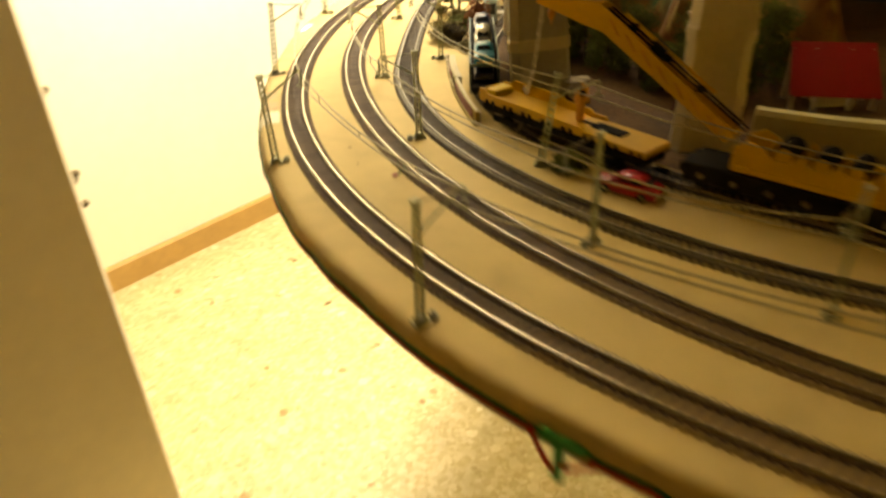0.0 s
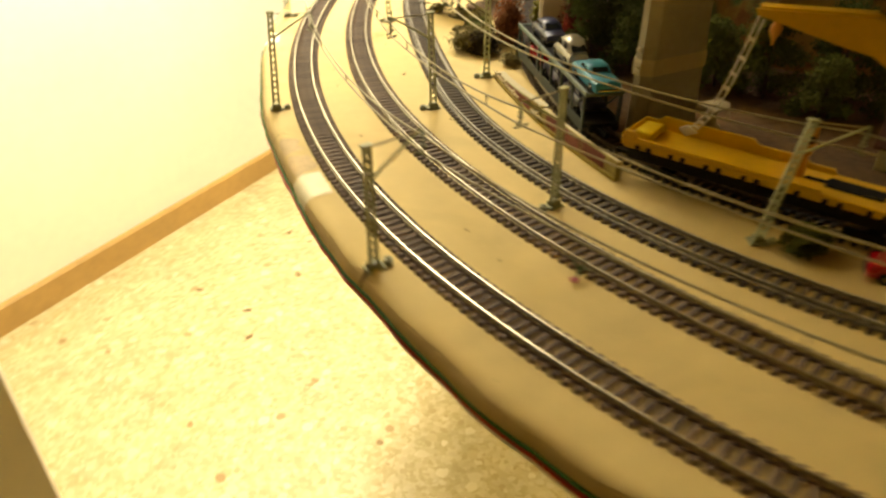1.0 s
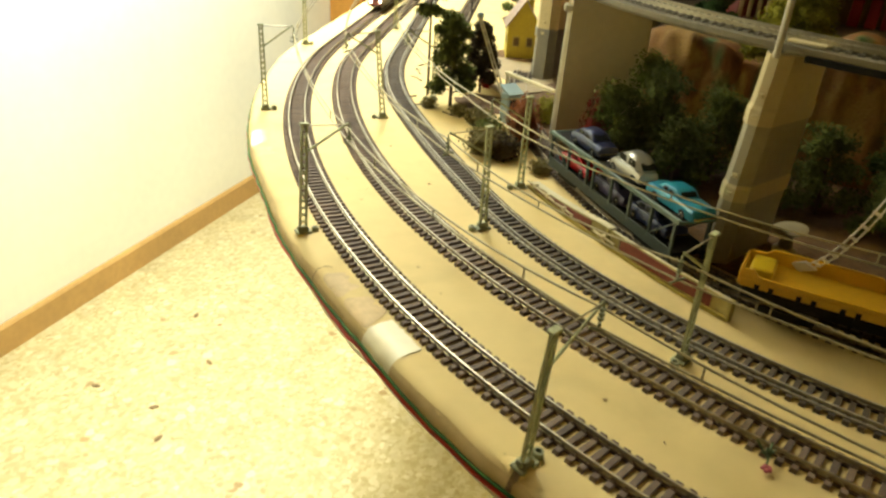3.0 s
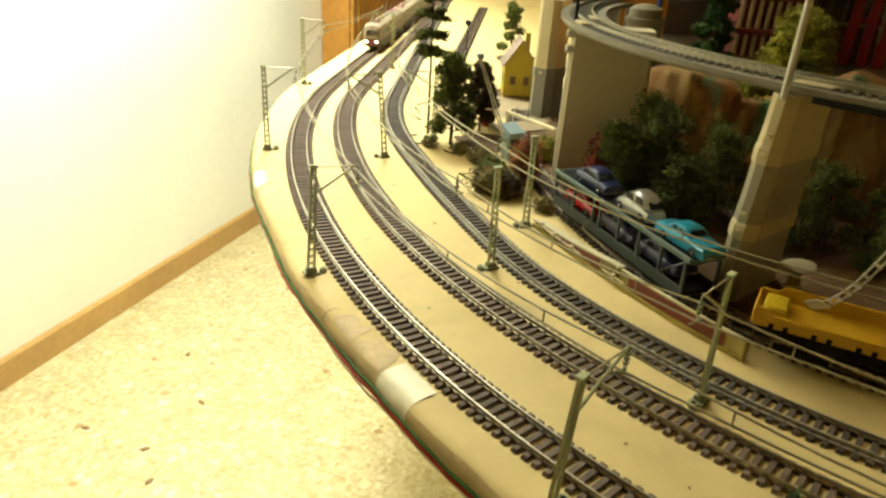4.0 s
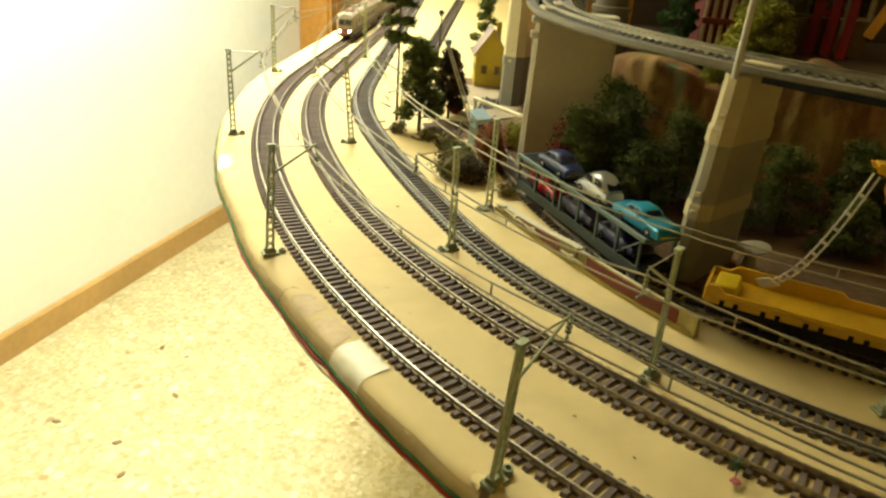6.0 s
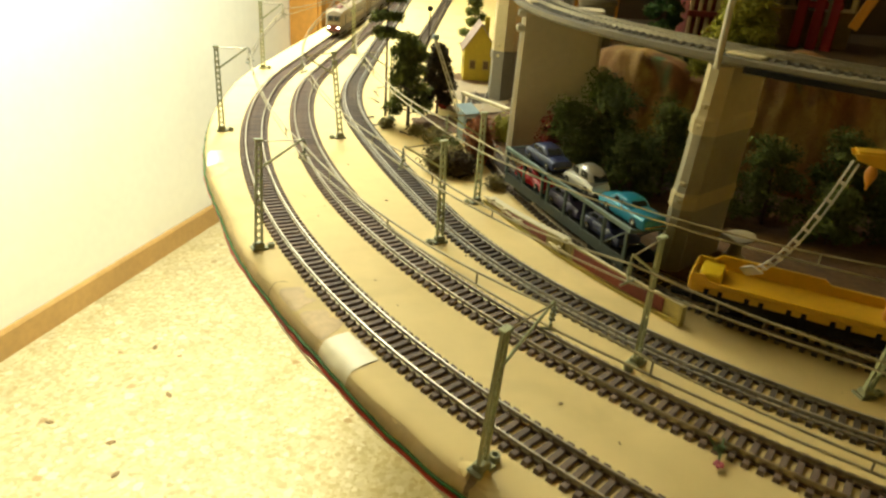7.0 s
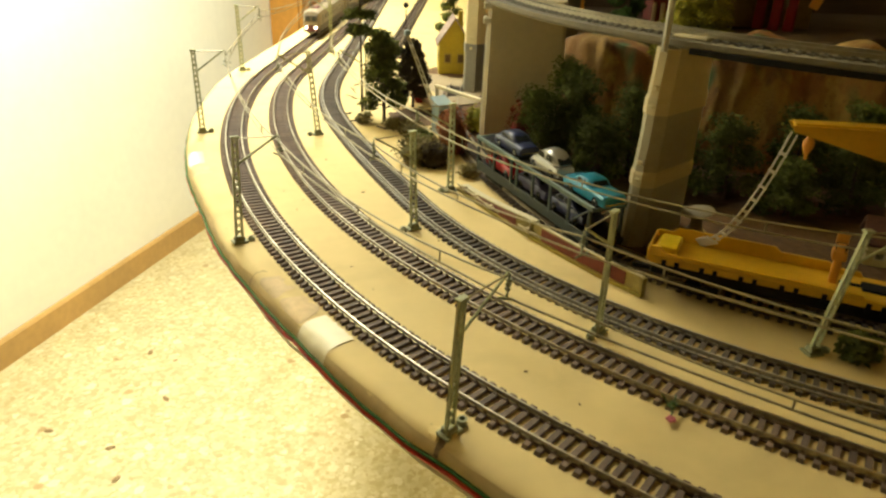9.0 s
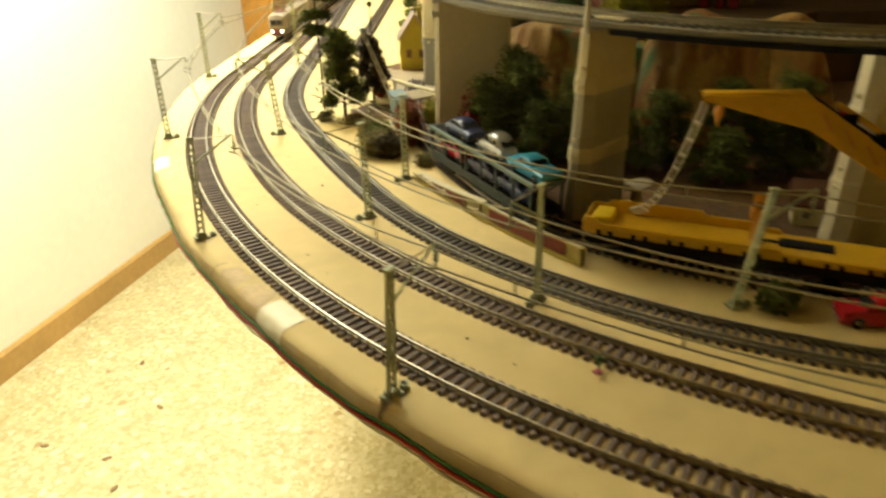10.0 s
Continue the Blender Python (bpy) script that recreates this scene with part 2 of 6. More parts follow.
EARTH = material("brown_scenic_ground", (0.135, 0.068, 0.022), 0.9, vary=0.3, scale=70, bump=0.6)
LEAF_GREEN = material("fresh_green_foliage", (0.055, 0.105, 0.030), 0.85, vary=0.3, scale=200)
LEAF = material("dark_green_foliage", (0.130, 0.148, 0.036), 1.0, vary=0.3, scale=200, spread=0.25)
LEAF_MOSS = material("grey_green_lichen", (0.25, 0.205, 0.08), 0.9, vary=0.3, scale=250, bump=0.6)
LEAF_YELLOW = material("yellow_green_foliage", (0.33, 0.31, 0.04), 0.85, vary=0.3, scale=160, bump=0.4)
LEAF_BROWN = material("brown_foliage", (0.075, 0.055, 0.028), 0.9, vary=0.3, scale=200)
LEAF_RED = material("red_foliage", (0.22, 0.025, 0.015), 0.8, vary=0.3, scale=200)
LEAF_SHRUB = material("olive_green_foliage", (0.135, 0.160, 0.040), 1.0, vary=0.35, scale=60, spread=0.3)
LEAF_RUST = material("rust_brown_foliage", (0.29, 0.105, 0.042), 0.9, vary=0.3, scale=120, spread=0.2)
PIER_DULL = material("dull_beige_plastic", (0.59, 0.51, 0.345), 0.55, vary=0.06, scale=60, bump=0.06)
BARK = material("brown_bark", (0.085, 0.055, 0.035), 0.85, vary=0.3, scale=300, bump=0.5)
YELLOW = material("yellow_crane_plastic", (0.72, 0.41, 0.018), 0.5, vary=0.07, scale=100)
YELLOW_BRIGHT = material("bright_yellow_plastic", (0.75, 0.52, 0.02), 0.4, vary=0.05, scale=100)
ORANGE = material("orange_plastic", (0.65, 0.28, 0.03), 0.42, vary=0.06, scale=100)
BLACK = material("black_underframe", (0.020, 0.018, 0.016), 0.85, vary=0.2, scale=200)
TEAL = material("grey_green_frame", (0.036, 0.056, 0.046), 0.5, vary=0.12, scale=150)
TEAL_DARK = material("dark_green_wagon_sill", (0.026, 0.036, 0.028), 0.6, vary=0.2, scale=150)
# brighter copy of the frame colour: light on the upper rails, painted in
TEAL_LIT = material("lit_grey_green_rail", (0.105, 0.150, 0.125), 0.5, vary=0.12, scale=150)
NAVY = material("navy_car_paint", (0.010, 0.018, 0.075), 0.32, vary=0.05, scale=60, coat=0.2)
SILVER = material("silver_car_paint", (0.42, 0.405, 0.36), 0.3, metal=0.5, vary=0.04, scale=60, coat=0.4)
TURQUOISE = material("turquoise_car_plastic", (0.012, 0.27, 0.43), 0.35, vary=0.05, scale=60, coat=0.2)
RED_CAR = material("red_car_paint", (0.45, 0.012, 0.02), 0.28, vary=0.06, scale=60, coat=0.4)
PURPLE = material("violet_car_paint", (0.045, 0.036, 0.085), 0.4, vary=0.06, scale=60, coat=0.2)
CAR_GLASS = material("dark_car_glass", (0.03, 0.035, 0.035), 0.12, vary=0.05, scale=60)
TYRE = material("black_tyre", (0.012, 0.012, 0.012), 0.7, vary=0.2, scale=200)
HUB = material("chrome_hub", (0.6, 0.58, 0.52), 0.25, metal=0.9, vary=0.05, scale=200)
RED_BOARD = material("dark_red_board", (0.19, 0.034, 0.018), 0.55, vary=0.12, scale=90)
PLATFORM_TOP = material("pale_platform_paper", (0.60, 0.52, 0.32), 0.7, vary=0.12, scale=60, bump=0.15)
DIRTY_CREAM = material("dirty_yellowed_cream_board", (0.38, 0.30, 0.085), 0.6, vary=0.3, scale=45, bump=0.2)
OLIVE = material("olive_yellow_strip", (0.36, 0.28, 0.05), 0.5, vary=0.12, scale=120)
HOUSE_YELLOW = material("yellow_house_plastic", (0.50, 0.385, 0.025), 0.55, vary=0.1, scale=120)
ROOF_PINK = material("pale_pink_roof", (0.40, 0.29, 0.25), 0.6, vary=0.4, scale=90, bump=0.3)
WINDOW_BROWN = material("brown_toy_window", (0.13, 0.075, 0.02), 0.5, vary=0.1, scale=120)
ROOF_RED = material("brown_red_roof", (0.115, 0.045, 0.026), 0.9, vary=0.2, scale=200, bump=0.3)
PILLAR = material("pale_tan_pillar", (0.46, 0.34, 0.19), 0.55, vary=0.08, scale=120)
TABLE_CREAM = material("dull_cream_plastic", (0.38, 0.31, 0.175), 0.6, vary=0.06, scale=120)
DECK_RAIL = material("dull_deck_rail", (0.42, 0.37, 0.26), 0.5, metal=0.6, vary=0.15, scale=200)
DARK_CRIMSON = material("dark_crimson_plastic", (0.27, 0.010, 0.015), 0.6, vary=0.1, scale=80)
HOUSE_TAN = material("tan_house_plastic", (0.20, 0.135, 0.05), 0.55, vary=0.15, scale=60)
CREAM = material("cream_house_plastic", (0.55, 0.49, 0.26), 0.55, vary=0.06, scale=120)
RED_PAINT = material("crimson_plastic", (0.34, 0.006, 0.016), 0.4, vary=0.06, scale=80)
TIMBER_RED = material("dark_red_timbering", (0.17, 0.02, 0.015), 0.55, vary=0.1, scale=120)
LIGHT_BLUE = material("pale_blue_plastic", (0.33, 0.44, 0.47), 0.35, vary=0.06, scale=120)
LOCO_GREY = material("grey_brown_train_paint", (0.30, 0.24, 0.155), 0.38, vary=0.06, scale=90)
LOCO_DARK = material("dark_brown_train_paint", (0.095, 0.07, 0.04), 0.4, vary=0.08, scale=90)
LOCO_RED = material("red_train_paint", (0.20, 0.05, 0.045), 0.42, vary=0.08, scale=90)
HEADLIGHT = glow("lit_headlight", (1.0, 0.93, 0.7), 14.0)
CHAIN = material("pale_grey_chain", (0.68, 0.63, 0.50), 0.45, vary=0.06, scale=150)
HOOK = material("dark_bronze_hook", (0.14, 0.10, 0.05), 0.4, metal=0.6, vary=0.2, scale=80)
PETAL = material("pink_petal", (0.48, 0.10, 0.12), 0.5, vary=0.1, scale=300)
STEM = material("green_stem", (0.09, 0.16, 0.06), 0.5, vary=0.1, scale=300)
GREY_ROAD = material("tan_card_road", (0.33, 0.25, 0.14), 0.75, vary=0.1, scale=120, bump=0.2)

for soft_leaf in (GREEN_WIRE, RED_WIRE, BLACK, LEAF, LEAF_GREEN, LEAF_MOSS, LEAF_YELLOW, LEAF_RED, LEAF_BROWN, LEAF_SHRUB, LEAF_RUST):
    soft_leaf.node_tree.nodes["Principled BSDF"].inputs["Specular IOR Level"].default_value = 0.12


# ---- small modelling tools ----
Z0 = 1.10  # the layout's surface above the floor


def empty(name, loc, label, category, group="", rz=0.0, kind=""):
    ob = new(name)
    ob.empty_display_size = 0.02
    ob.matrix_basis = Matrix.LocRotScale(Vector(loc), Euler((0, 0, rz)), None)
    return tagged(ob, label, category, group, kind)


def mesh_of(name, bm, mat, smooth=True):
    bmesh.ops.recalc_face_normals(bm, faces=bm.faces)
    me = bpy.data.meshes.new(name)
    bm.to_mesh(me)
    bm.free()
    me.materials.append(mat)
    if smooth:
        me.polygons.foreach_set("use_smooth", [True] * len(me.polygons))
        me.set_sharp_from_angle(angle=radians(35))
    return me


def part(name, bm, mat, parent=None, label="", m=None, smooth=True):
    ob = new(name, mesh_of(name, bm, mat, smooth))
    if parent is not None:
        ob.parent = parent
    if m is not None:
        ob.matrix_basis = m
    if label:
        ob["label"] = label
    return ob


def solo(name, bm, mat, label, category, group="", m=None, kind="", smooth=True):
    return tagged(part(name, bm, mat, None, "", m, smooth), label, category, group, kind)


def box(bm, lo, hi, m=None, bevel=0.0, taper=1.0, seg=1):
    lo, hi = Vector(lo), Vector(hi)
    c, s = (lo + hi) / 2, hi - lo
    r = bmesh.ops.create_cube(bm, size=1)
    for v in r["verts"]:
        t = taper if v.co.z > 0 else 1.0
        v.co = Vector((v.co.x * s.x * t, v.co.y * s.y * t, v.co.z * s.z)) + c
    if bevel:
        edges = list({e for v in r["verts"] for e in v.link_edges})
        out = bmesh.ops.bevel(bm, geom=edges, offset=bevel, segments=seg, affect="EDGES", profile=0.6)
        verts = list({v for f in out["faces"] for v in f.verts} | {v for v in r["verts"] if v.is_valid})
    else:
        verts = r["verts"]
    if m is not None:
        bmesh.ops.transform(bm, matrix=m, verts=verts)
    return verts


def rod(bm, a, b, r0, r1=None, n=8, caps=True):
    a, b = Vector(a), Vector(b)
    r1 = r0 if r1 is None else r1
    q = (b - a).to_track_quat("Z", "Y").to_matrix()
    rings = []
    for p, r in ((a, r0), (b, r1)):
        rings.append([bm.verts.new(p + q @ Vector((math.cos(2 * math.pi * i / n) * r, math.sin(2 * math.pi * i / n) * r, 0))) for i in range(n)])
    for i in range(n):
        bm.faces.new((rings[0][i], rings[0][(i + 1) % n], rings[1][(i + 1) % n], rings[1][i]))
    if caps:
        bm.faces.new(rings[0][::-1])
        bm.faces.new(rings[1])


def lathe(bm, profile, n=24, centre=(0, 0, 0)):
    c = Vector(centre)
    rings = [[bm.verts.new(c + Vector((r * math.cos(2 * math.pi * i / n), r * math.sin(2 * math.pi * i / n), z))) for i in range(n)] for r, z in profile]
    for a, b in zip(rings, rings[1:]):
        for i in range(n):
            bm.faces.new((a[i], a[(i + 1) % n], b[(i + 1) % n], b[i]))
    bm.faces.new(rings[0][::-1])
    bm.faces.new(rings[-1])


def sweep(bm, pts, profile, closed=True, up=Vector((0, 0, 1))):
    """Sweeps a profile of (sideways, up) pairs along points."""
    pts = [Vector(p) for p in pts]
    rings = []
    for i, p in enumerate(pts):
        d = (pts[min(i + 1, len(pts) - 1)] - pts[max(i - 1, 0)]).normalized()
        side = d.cross(up).normalized()
        top = side.cross(d).normalized()
        rings.append([bm.verts.new(p + side * a + top * b) for a, b in profile])
    k = len(profile)
    for a, b in zip(rings, rings[1:]):
        for j in range(k if closed else k - 1):
            bm.faces.new((a[j], a[(j + 1) % k], b[(j + 1) % k], b[j]))
    if closed:
        bm.faces.new(rings[0][::-1])
        bm.faces.new(rings[-1])


def circle(r, n=6):
    return [(r * math.cos(2 * math.pi * i / n), r * math.sin(2 * math.pi * i / n)) for i in range(n)]


def blob(bm, c, r, squash=(1, 1, 1), rough=0.25, seed=0, sub=2, freq=3.0):
    out = bmesh.ops.create_icosphere(bm, subdivisions=sub, radius=1)
    off = Vector((seed * 1.7, seed * 0.9, seed * 2.3))
    for v in out["verts"]:
        k = 1 + rough * (noise.noise(v.co * freq + off) + 0.5 * noise.noise(v.co * freq * 2.3 + off))
        v.co = Vector((v.co.x * squash[0], v.co.y * squash[1], v.co.z * squash[2])) * (r * k) + Vector(c)


def tufts(bm, centre, radius, count, size, squash=(1, 1, 1), rng=random, hollow=0.45):
    """Many small leaf clumps in an uneven cloud."""
    c = Vector(centre)
    for i in range(count):
        d = Vector((rng.gauss(0, 1), rng.gauss(0, 1), rng.gauss(0, 1))).normalized()
        k = hollow + (1 - hollow) * rng.random() ** 0.6
        k *= 1 + 0.28 * noise.noise(d * 2.6 + c * 40)
        p = c + Vector((d.x * squash[0], d.y * squash[1], d.z * squash[2])) * radius * k
        q = Euler((rng.uniform(-0.9, 0.9), rng.uniform(-0.9, 0.9), rng.uniform(0, 6.28))).to_matrix()
        s = size * rng.uniform(0.6, 1.4)
        pts = [bm.verts.new(p + q @ Vector(v)) for v in ((-s, -s * 0.4, 0), (0, -s * 0.55, s * 0.3), (s, 0, 0), (s * 0.1, s * 0.6, s * 0.25), (-s * 0.7, s * 0.5, -s * 0.1))]
        bm.faces.new((pts[0], pts[1], pts[3], pts[4]))
        bm.faces.new((pts[1], pts[2], pts[3]))


class Line:
    """A plan curve: leftmost point, then bends towards the near end (two curvatures, tail: where a third begins) and the far end (two curvatures, then straight)."""

    def __init__(self, x0, y0, near1, near2, change, far1, turn, far2=None, end=None, tail=None):
        step = 0.002
        self.step = step
        if far2 is None:
            far2, end = far1, turn
        ease = lambda s, c: 1 / (1 + math.exp(-max(-50, min(50, (s - c) / 0.01))))

        def run(sign, k_of, length):
            x, y, h, out = x0, y0, 0.0, [(x0, y0, 0.0)]
            for i in range(int(length / step)):
                h += k_of((i + 0.5) * step) * step
                x += math.sin(h) * step
                y += sign * math.cos(h) * step
                out.append((x, y, h))
            return out

        bend, last = tail or (9.0, near2)
        self.near = run(-1, lambda s: near1 + (near2 - near1) * ease(s, change) + (last - near2) * ease(s, bend), 1.5)
        self.far = run(1, lambda s: far1 * (1 - ease(s, turn)) + (far2 * ease(s, turn) if end > turn else 0.0) * (1 - ease(s, end)), 2.6)

    def at(self, s, off=0.0, z=0.0):
        """Point and unit direction (towards the near end) at s metres from the leftmost point; off goes to the inside of the bend."""
        rows = self.near if s >= 0 else self.far
        f = min(abs(s) / self.step, len(rows) - 1.001)
        i = int(f)
        k = f - i
        x = rows[i][0] * (1 - k) + rows[i + 1][0] * k
        y = rows[i][1] * (1 - k) + rows[i + 1][1] * k
        h = rows[i][2] * (1 - k) + rows[i + 1][2] * k
        d = Vector((math.sin(h), -math.cos(h), 0)) if s >= 0 else Vector((-math.sin(h), -math.cos(h), 0))
        inside = Vector((-d.y, d.x, 0))
        return Vector((x, y, z)) + inside * off, d

    def points(self, s0, s1, off=0.0, z=0.0, step=0.012):
        n = max(2, int(abs(s1 - s0) / step))
        return [self.at(s0 + (s1 - s0) * i / n, off, z)[0] for i in range(n + 1)]

    def frame_at(self, s, off=0.0, z=0.0):
        """A pose with x along the line towards the near end and z up."""
        p, d = self.at(s, off, z)
        return Matrix.Translation(p) @ Matrix.Rotation(math.atan2(d.y, d.x), 4, "Z")

    def near_y(self, y):
        """The s at which the line has that y."""
        rows = self.near if y <= self.near[0][1] else self.far
        i = min(range(len(rows)), key=lambda j: abs(rows[j][1] - y))
        return i * self.step * (1 if rows is self.near else -1)


TRACK_A = Line(-0.1717, 0.9484, 1.044, 1.304, 0.182, 0.852, 0.35, 0.849, 0.566)
TRACK_B = Line(-0.1123, 0.9805, 1.191, 1.25, 0.30, 0.876, 0.34, 1.239, 0.478)
TRACK_C = Line(-0.0444, 0.8904, 1.850, 1.75, 0.25, 0.361, 0.26, 1.272, 0.520)
TRACK_D = Line(0.0445, 0.820, 3.3, 0.40, 0.247, 1.15, 0.70)
BOARD_EDGE = Line(-0.214, 0.998, 0.806, 1.116, 0.30, 0.85, 0.58, tail=(0.43, 1.42))
TRACK_E = Line(0.185, 1.50, 0.0, 0.0, 0.30, 4.0, 0.118)
DECK = Line(0.067, 0.869, 2.3, 2.05, 0.30, 2.6, 0.42)


# ---- the room ----
ROOM = Matrix(((0.638, -0.770, 0, -0.813), (0.770, 0.638, 0, 2.509), (0, 0, 1, 0), (0, 0, 0, 1)))  # x along the far wall, y out through it


def structure(name, lo, hi, mat, label, category, bevel=0.0):
    bm = bmesh.new()
    box(bm, lo, hi, bevel=bevel)
    return solo(name, bm, mat, label, category, kind="structure", m=ROOM.copy(), smooth=False)


structure("floor", (-3.4, -4.8, -0.06), (4.6, 0.2, 0.0), TERRAZZO, "polished cream terrazzo floor with marble chips", "floor")
structure("wall_north", (-3.4, 0.0, 0.0), (4.6, 0.15, 2.75), PLASTER, "plain cream plastered wall above a brown skirting", "wall")
# unseen sides of the room, coloured to shape the bounce
structure("wall_south", (-3.4, -4.8, 0.0), (4.6, -4.65, 2.75), BOUNCE_WALL, "plain unseen wall, coloured ochre to warm the bounced light", "wall")
structure("wall_west", (-3.55, -4.8, 0.0), (-3.4, 0.15, 2.75), BOUNCE_WALL, "plain unseen wall, coloured ochre to warm the bounced light", "wall")
structure("wall_east", (4.6, -4.8, 0.0), (4.75, 0.15, 2.75), BOUNCE_WALL, "plain unseen wall, coloured ochre to warm the bounced light", "wall")
structure("ceiling", (-3.5, -4.8, 2.75), (4.7, 0.15, 2.9), CEILING, "plain unseen ceiling, darkened to cut the bounced light", "ceiling")
structure("wall_return", (-3.4, -0.975, 0.0), (-0.927, -0.79, 2.75), DOOR_PAINT, "beige painted end of a partition wall with hooks", "wall", bevel=0.008)
bm = bmesh.new()
sweep(bm, [(-3.4, -0.002, 0.0), (0.5, -0.002, 0), (4.6, -0.002, 0.0)], [(0.0, 0.0), (0.014, 0.0), (0.014, 0.082), (0.008, 0.090), (0.0, 0.092)])
solo("baseboard", bm, SKIRTING, "brown ceramic skirting along the cream wall", "baseboard", kind="structure", m=ROOM.copy())


def wall_hook(x, y, z, tilt):
    t = empty("wall_hook", ROOM @ Vector((x, y, z)), "dark bronze coat hook on the beige wall end", "hook", "hooks on the wall end", rz=math.atan2(0.77, 0.638))
    bm = bmesh.new()
    box(bm, (-0.001, -0.012, -0.03), (0.004, 0.012, 0.03), bevel=0.002)
    part("plate", bm, HOOK, t)
    bm = bmesh.new()
    pts = [(0.0, 0, 0), (0.014, 0, -0.004), (0.022, 0, 0.002), (0.026, 0, 0.012 + tilt)]
    for a, b in zip(pts, pts[1:]):
        rod(bm, a, b, 0.0055)
    blob(bm, pts[-1], 0.008, rough=0.0)
    part("arm", bm, HOOK, t)


for hx, hy, hz, ht in ((-0.926, -0.892, 0.960, 0.0), (-0.926, -0.905, 0.80, 0.004), (-0.926, -0.905, 0.752, -0.01)):
    wall_hook(hx, hy, hz, ht)


def wardrobe():
    t = empty("wooden_cabinet", ROOM @ Vector((2.05, -0.17, 0)), "tall shallow orange-brown wooden cabinet against the wall", "cabinet", rz=math.atan2(0.77, 0.638))
    bm = bmesh.new()
    box(bm, (0, 0.012, 0.06), (0.022, 0.165, 2.05), bevel=0.002)
    part("side_panel", bm, WARDROBE, t)
    bm = bmesh.new()
    box(bm, (1.078, 0.012, 0.06), (1.1, 0.165, 2.05), bevel=0.002)
    part("side_panel", bm, WARDROBE, t)
    bm = bmesh.new()
    box(bm, (0.022, 0.15, 0.06), (1.078, 0.16, 2.03))
    part("back_panel", bm, WARDROBE, t)
    bm = bmesh.new()
    box(bm, (-0.01, 0.0, 2.05), (1.11, 0.167, 2.09), bevel=0.006)
    part("top", bm, WARDROBE, t)
    bm = bmesh.new()
    box(bm, (0.0, 0.02, 0.0), (1.1, 0.165, 0.06))
    part("plinth", bm, WARDROBE, t)
    for i in range(3):
        x = 0.006 + i * 0.363
        bm = bmesh.new()
        box(bm, (x, -0.008, 0.075), (x + 0.358, 0.011, 2.04), bevel=0.003)
        box(bm, (x + 0.05, -0.013, 0.15), (x + 0.308, -0.008, 1.0), bevel=0.003)
        box(bm, (x + 0.05, -0.013, 1.08), (x + 0.308, -0.008, 1.95), bevel=0.003)
        d = part("door", bm, WARDROBE, t, "panelled wooden door")
        bm = bmesh.new()
        rod(bm, (x + 0.335, -0.008, 1.04), (x + 0.335, -0.03, 1.04), 0.006)
        blob(bm, (x + 0.335, -0.033, 1.04), 0.012, rough=0)
        part("knob", bm, HOOK, d)


wardrobe()

# ---- the layout's board ----
EDGE_S = [-2.3 + 0.01 * i for i in range(346)]
# the rounded lip, from the flat top down to the underside: way in from the edge, height
LIP = ((0.0110, 0.0), (0.0074, -0.0004), (0.0045, -0.0016), (0.0023, -0.0036), (0.0009, -0.0066), (0.0002, -0.0110), (0.0008, -0.0175), (0.0050, -0.0240))


def lip_point(s, k, lift=0.0):
    """A point of the paper lip: s along the edge, k down the lip (below 0: further in on the flat top), lift proud of it."""
    if k <= 0:
        return BOARD_EDGE.at(s, 0.011 - k * 0.010, Z0 + lift)[0]
    i = min(int(k), len(LIP) - 2)
    f = k - i
    (o0, z0), (o1, z1) = LIP[i], LIP[i + 1]
    o, z = o0 + (o1 - o0) * f, z0 + (z1 - z0) * f
    sway = min(1.0, k / 3.0)
    o += sway * (0.0030 * noise.noise(Vector((s * 9, 0.3, 3))) + 0.0012 * noise.noise(Vector((s * 31, 1, 5))))
    o += 0.0007 * min(1.0, k / 2.0) * noise.noise(Vector((s * 85, k * 0.5, 9)))
    steep = min(1.0, max(0.0, k / 4.5))
    return BOARD_EDGE.at(s, o - lift * steep, Z0 + z + lift * (1 - steep))[0]


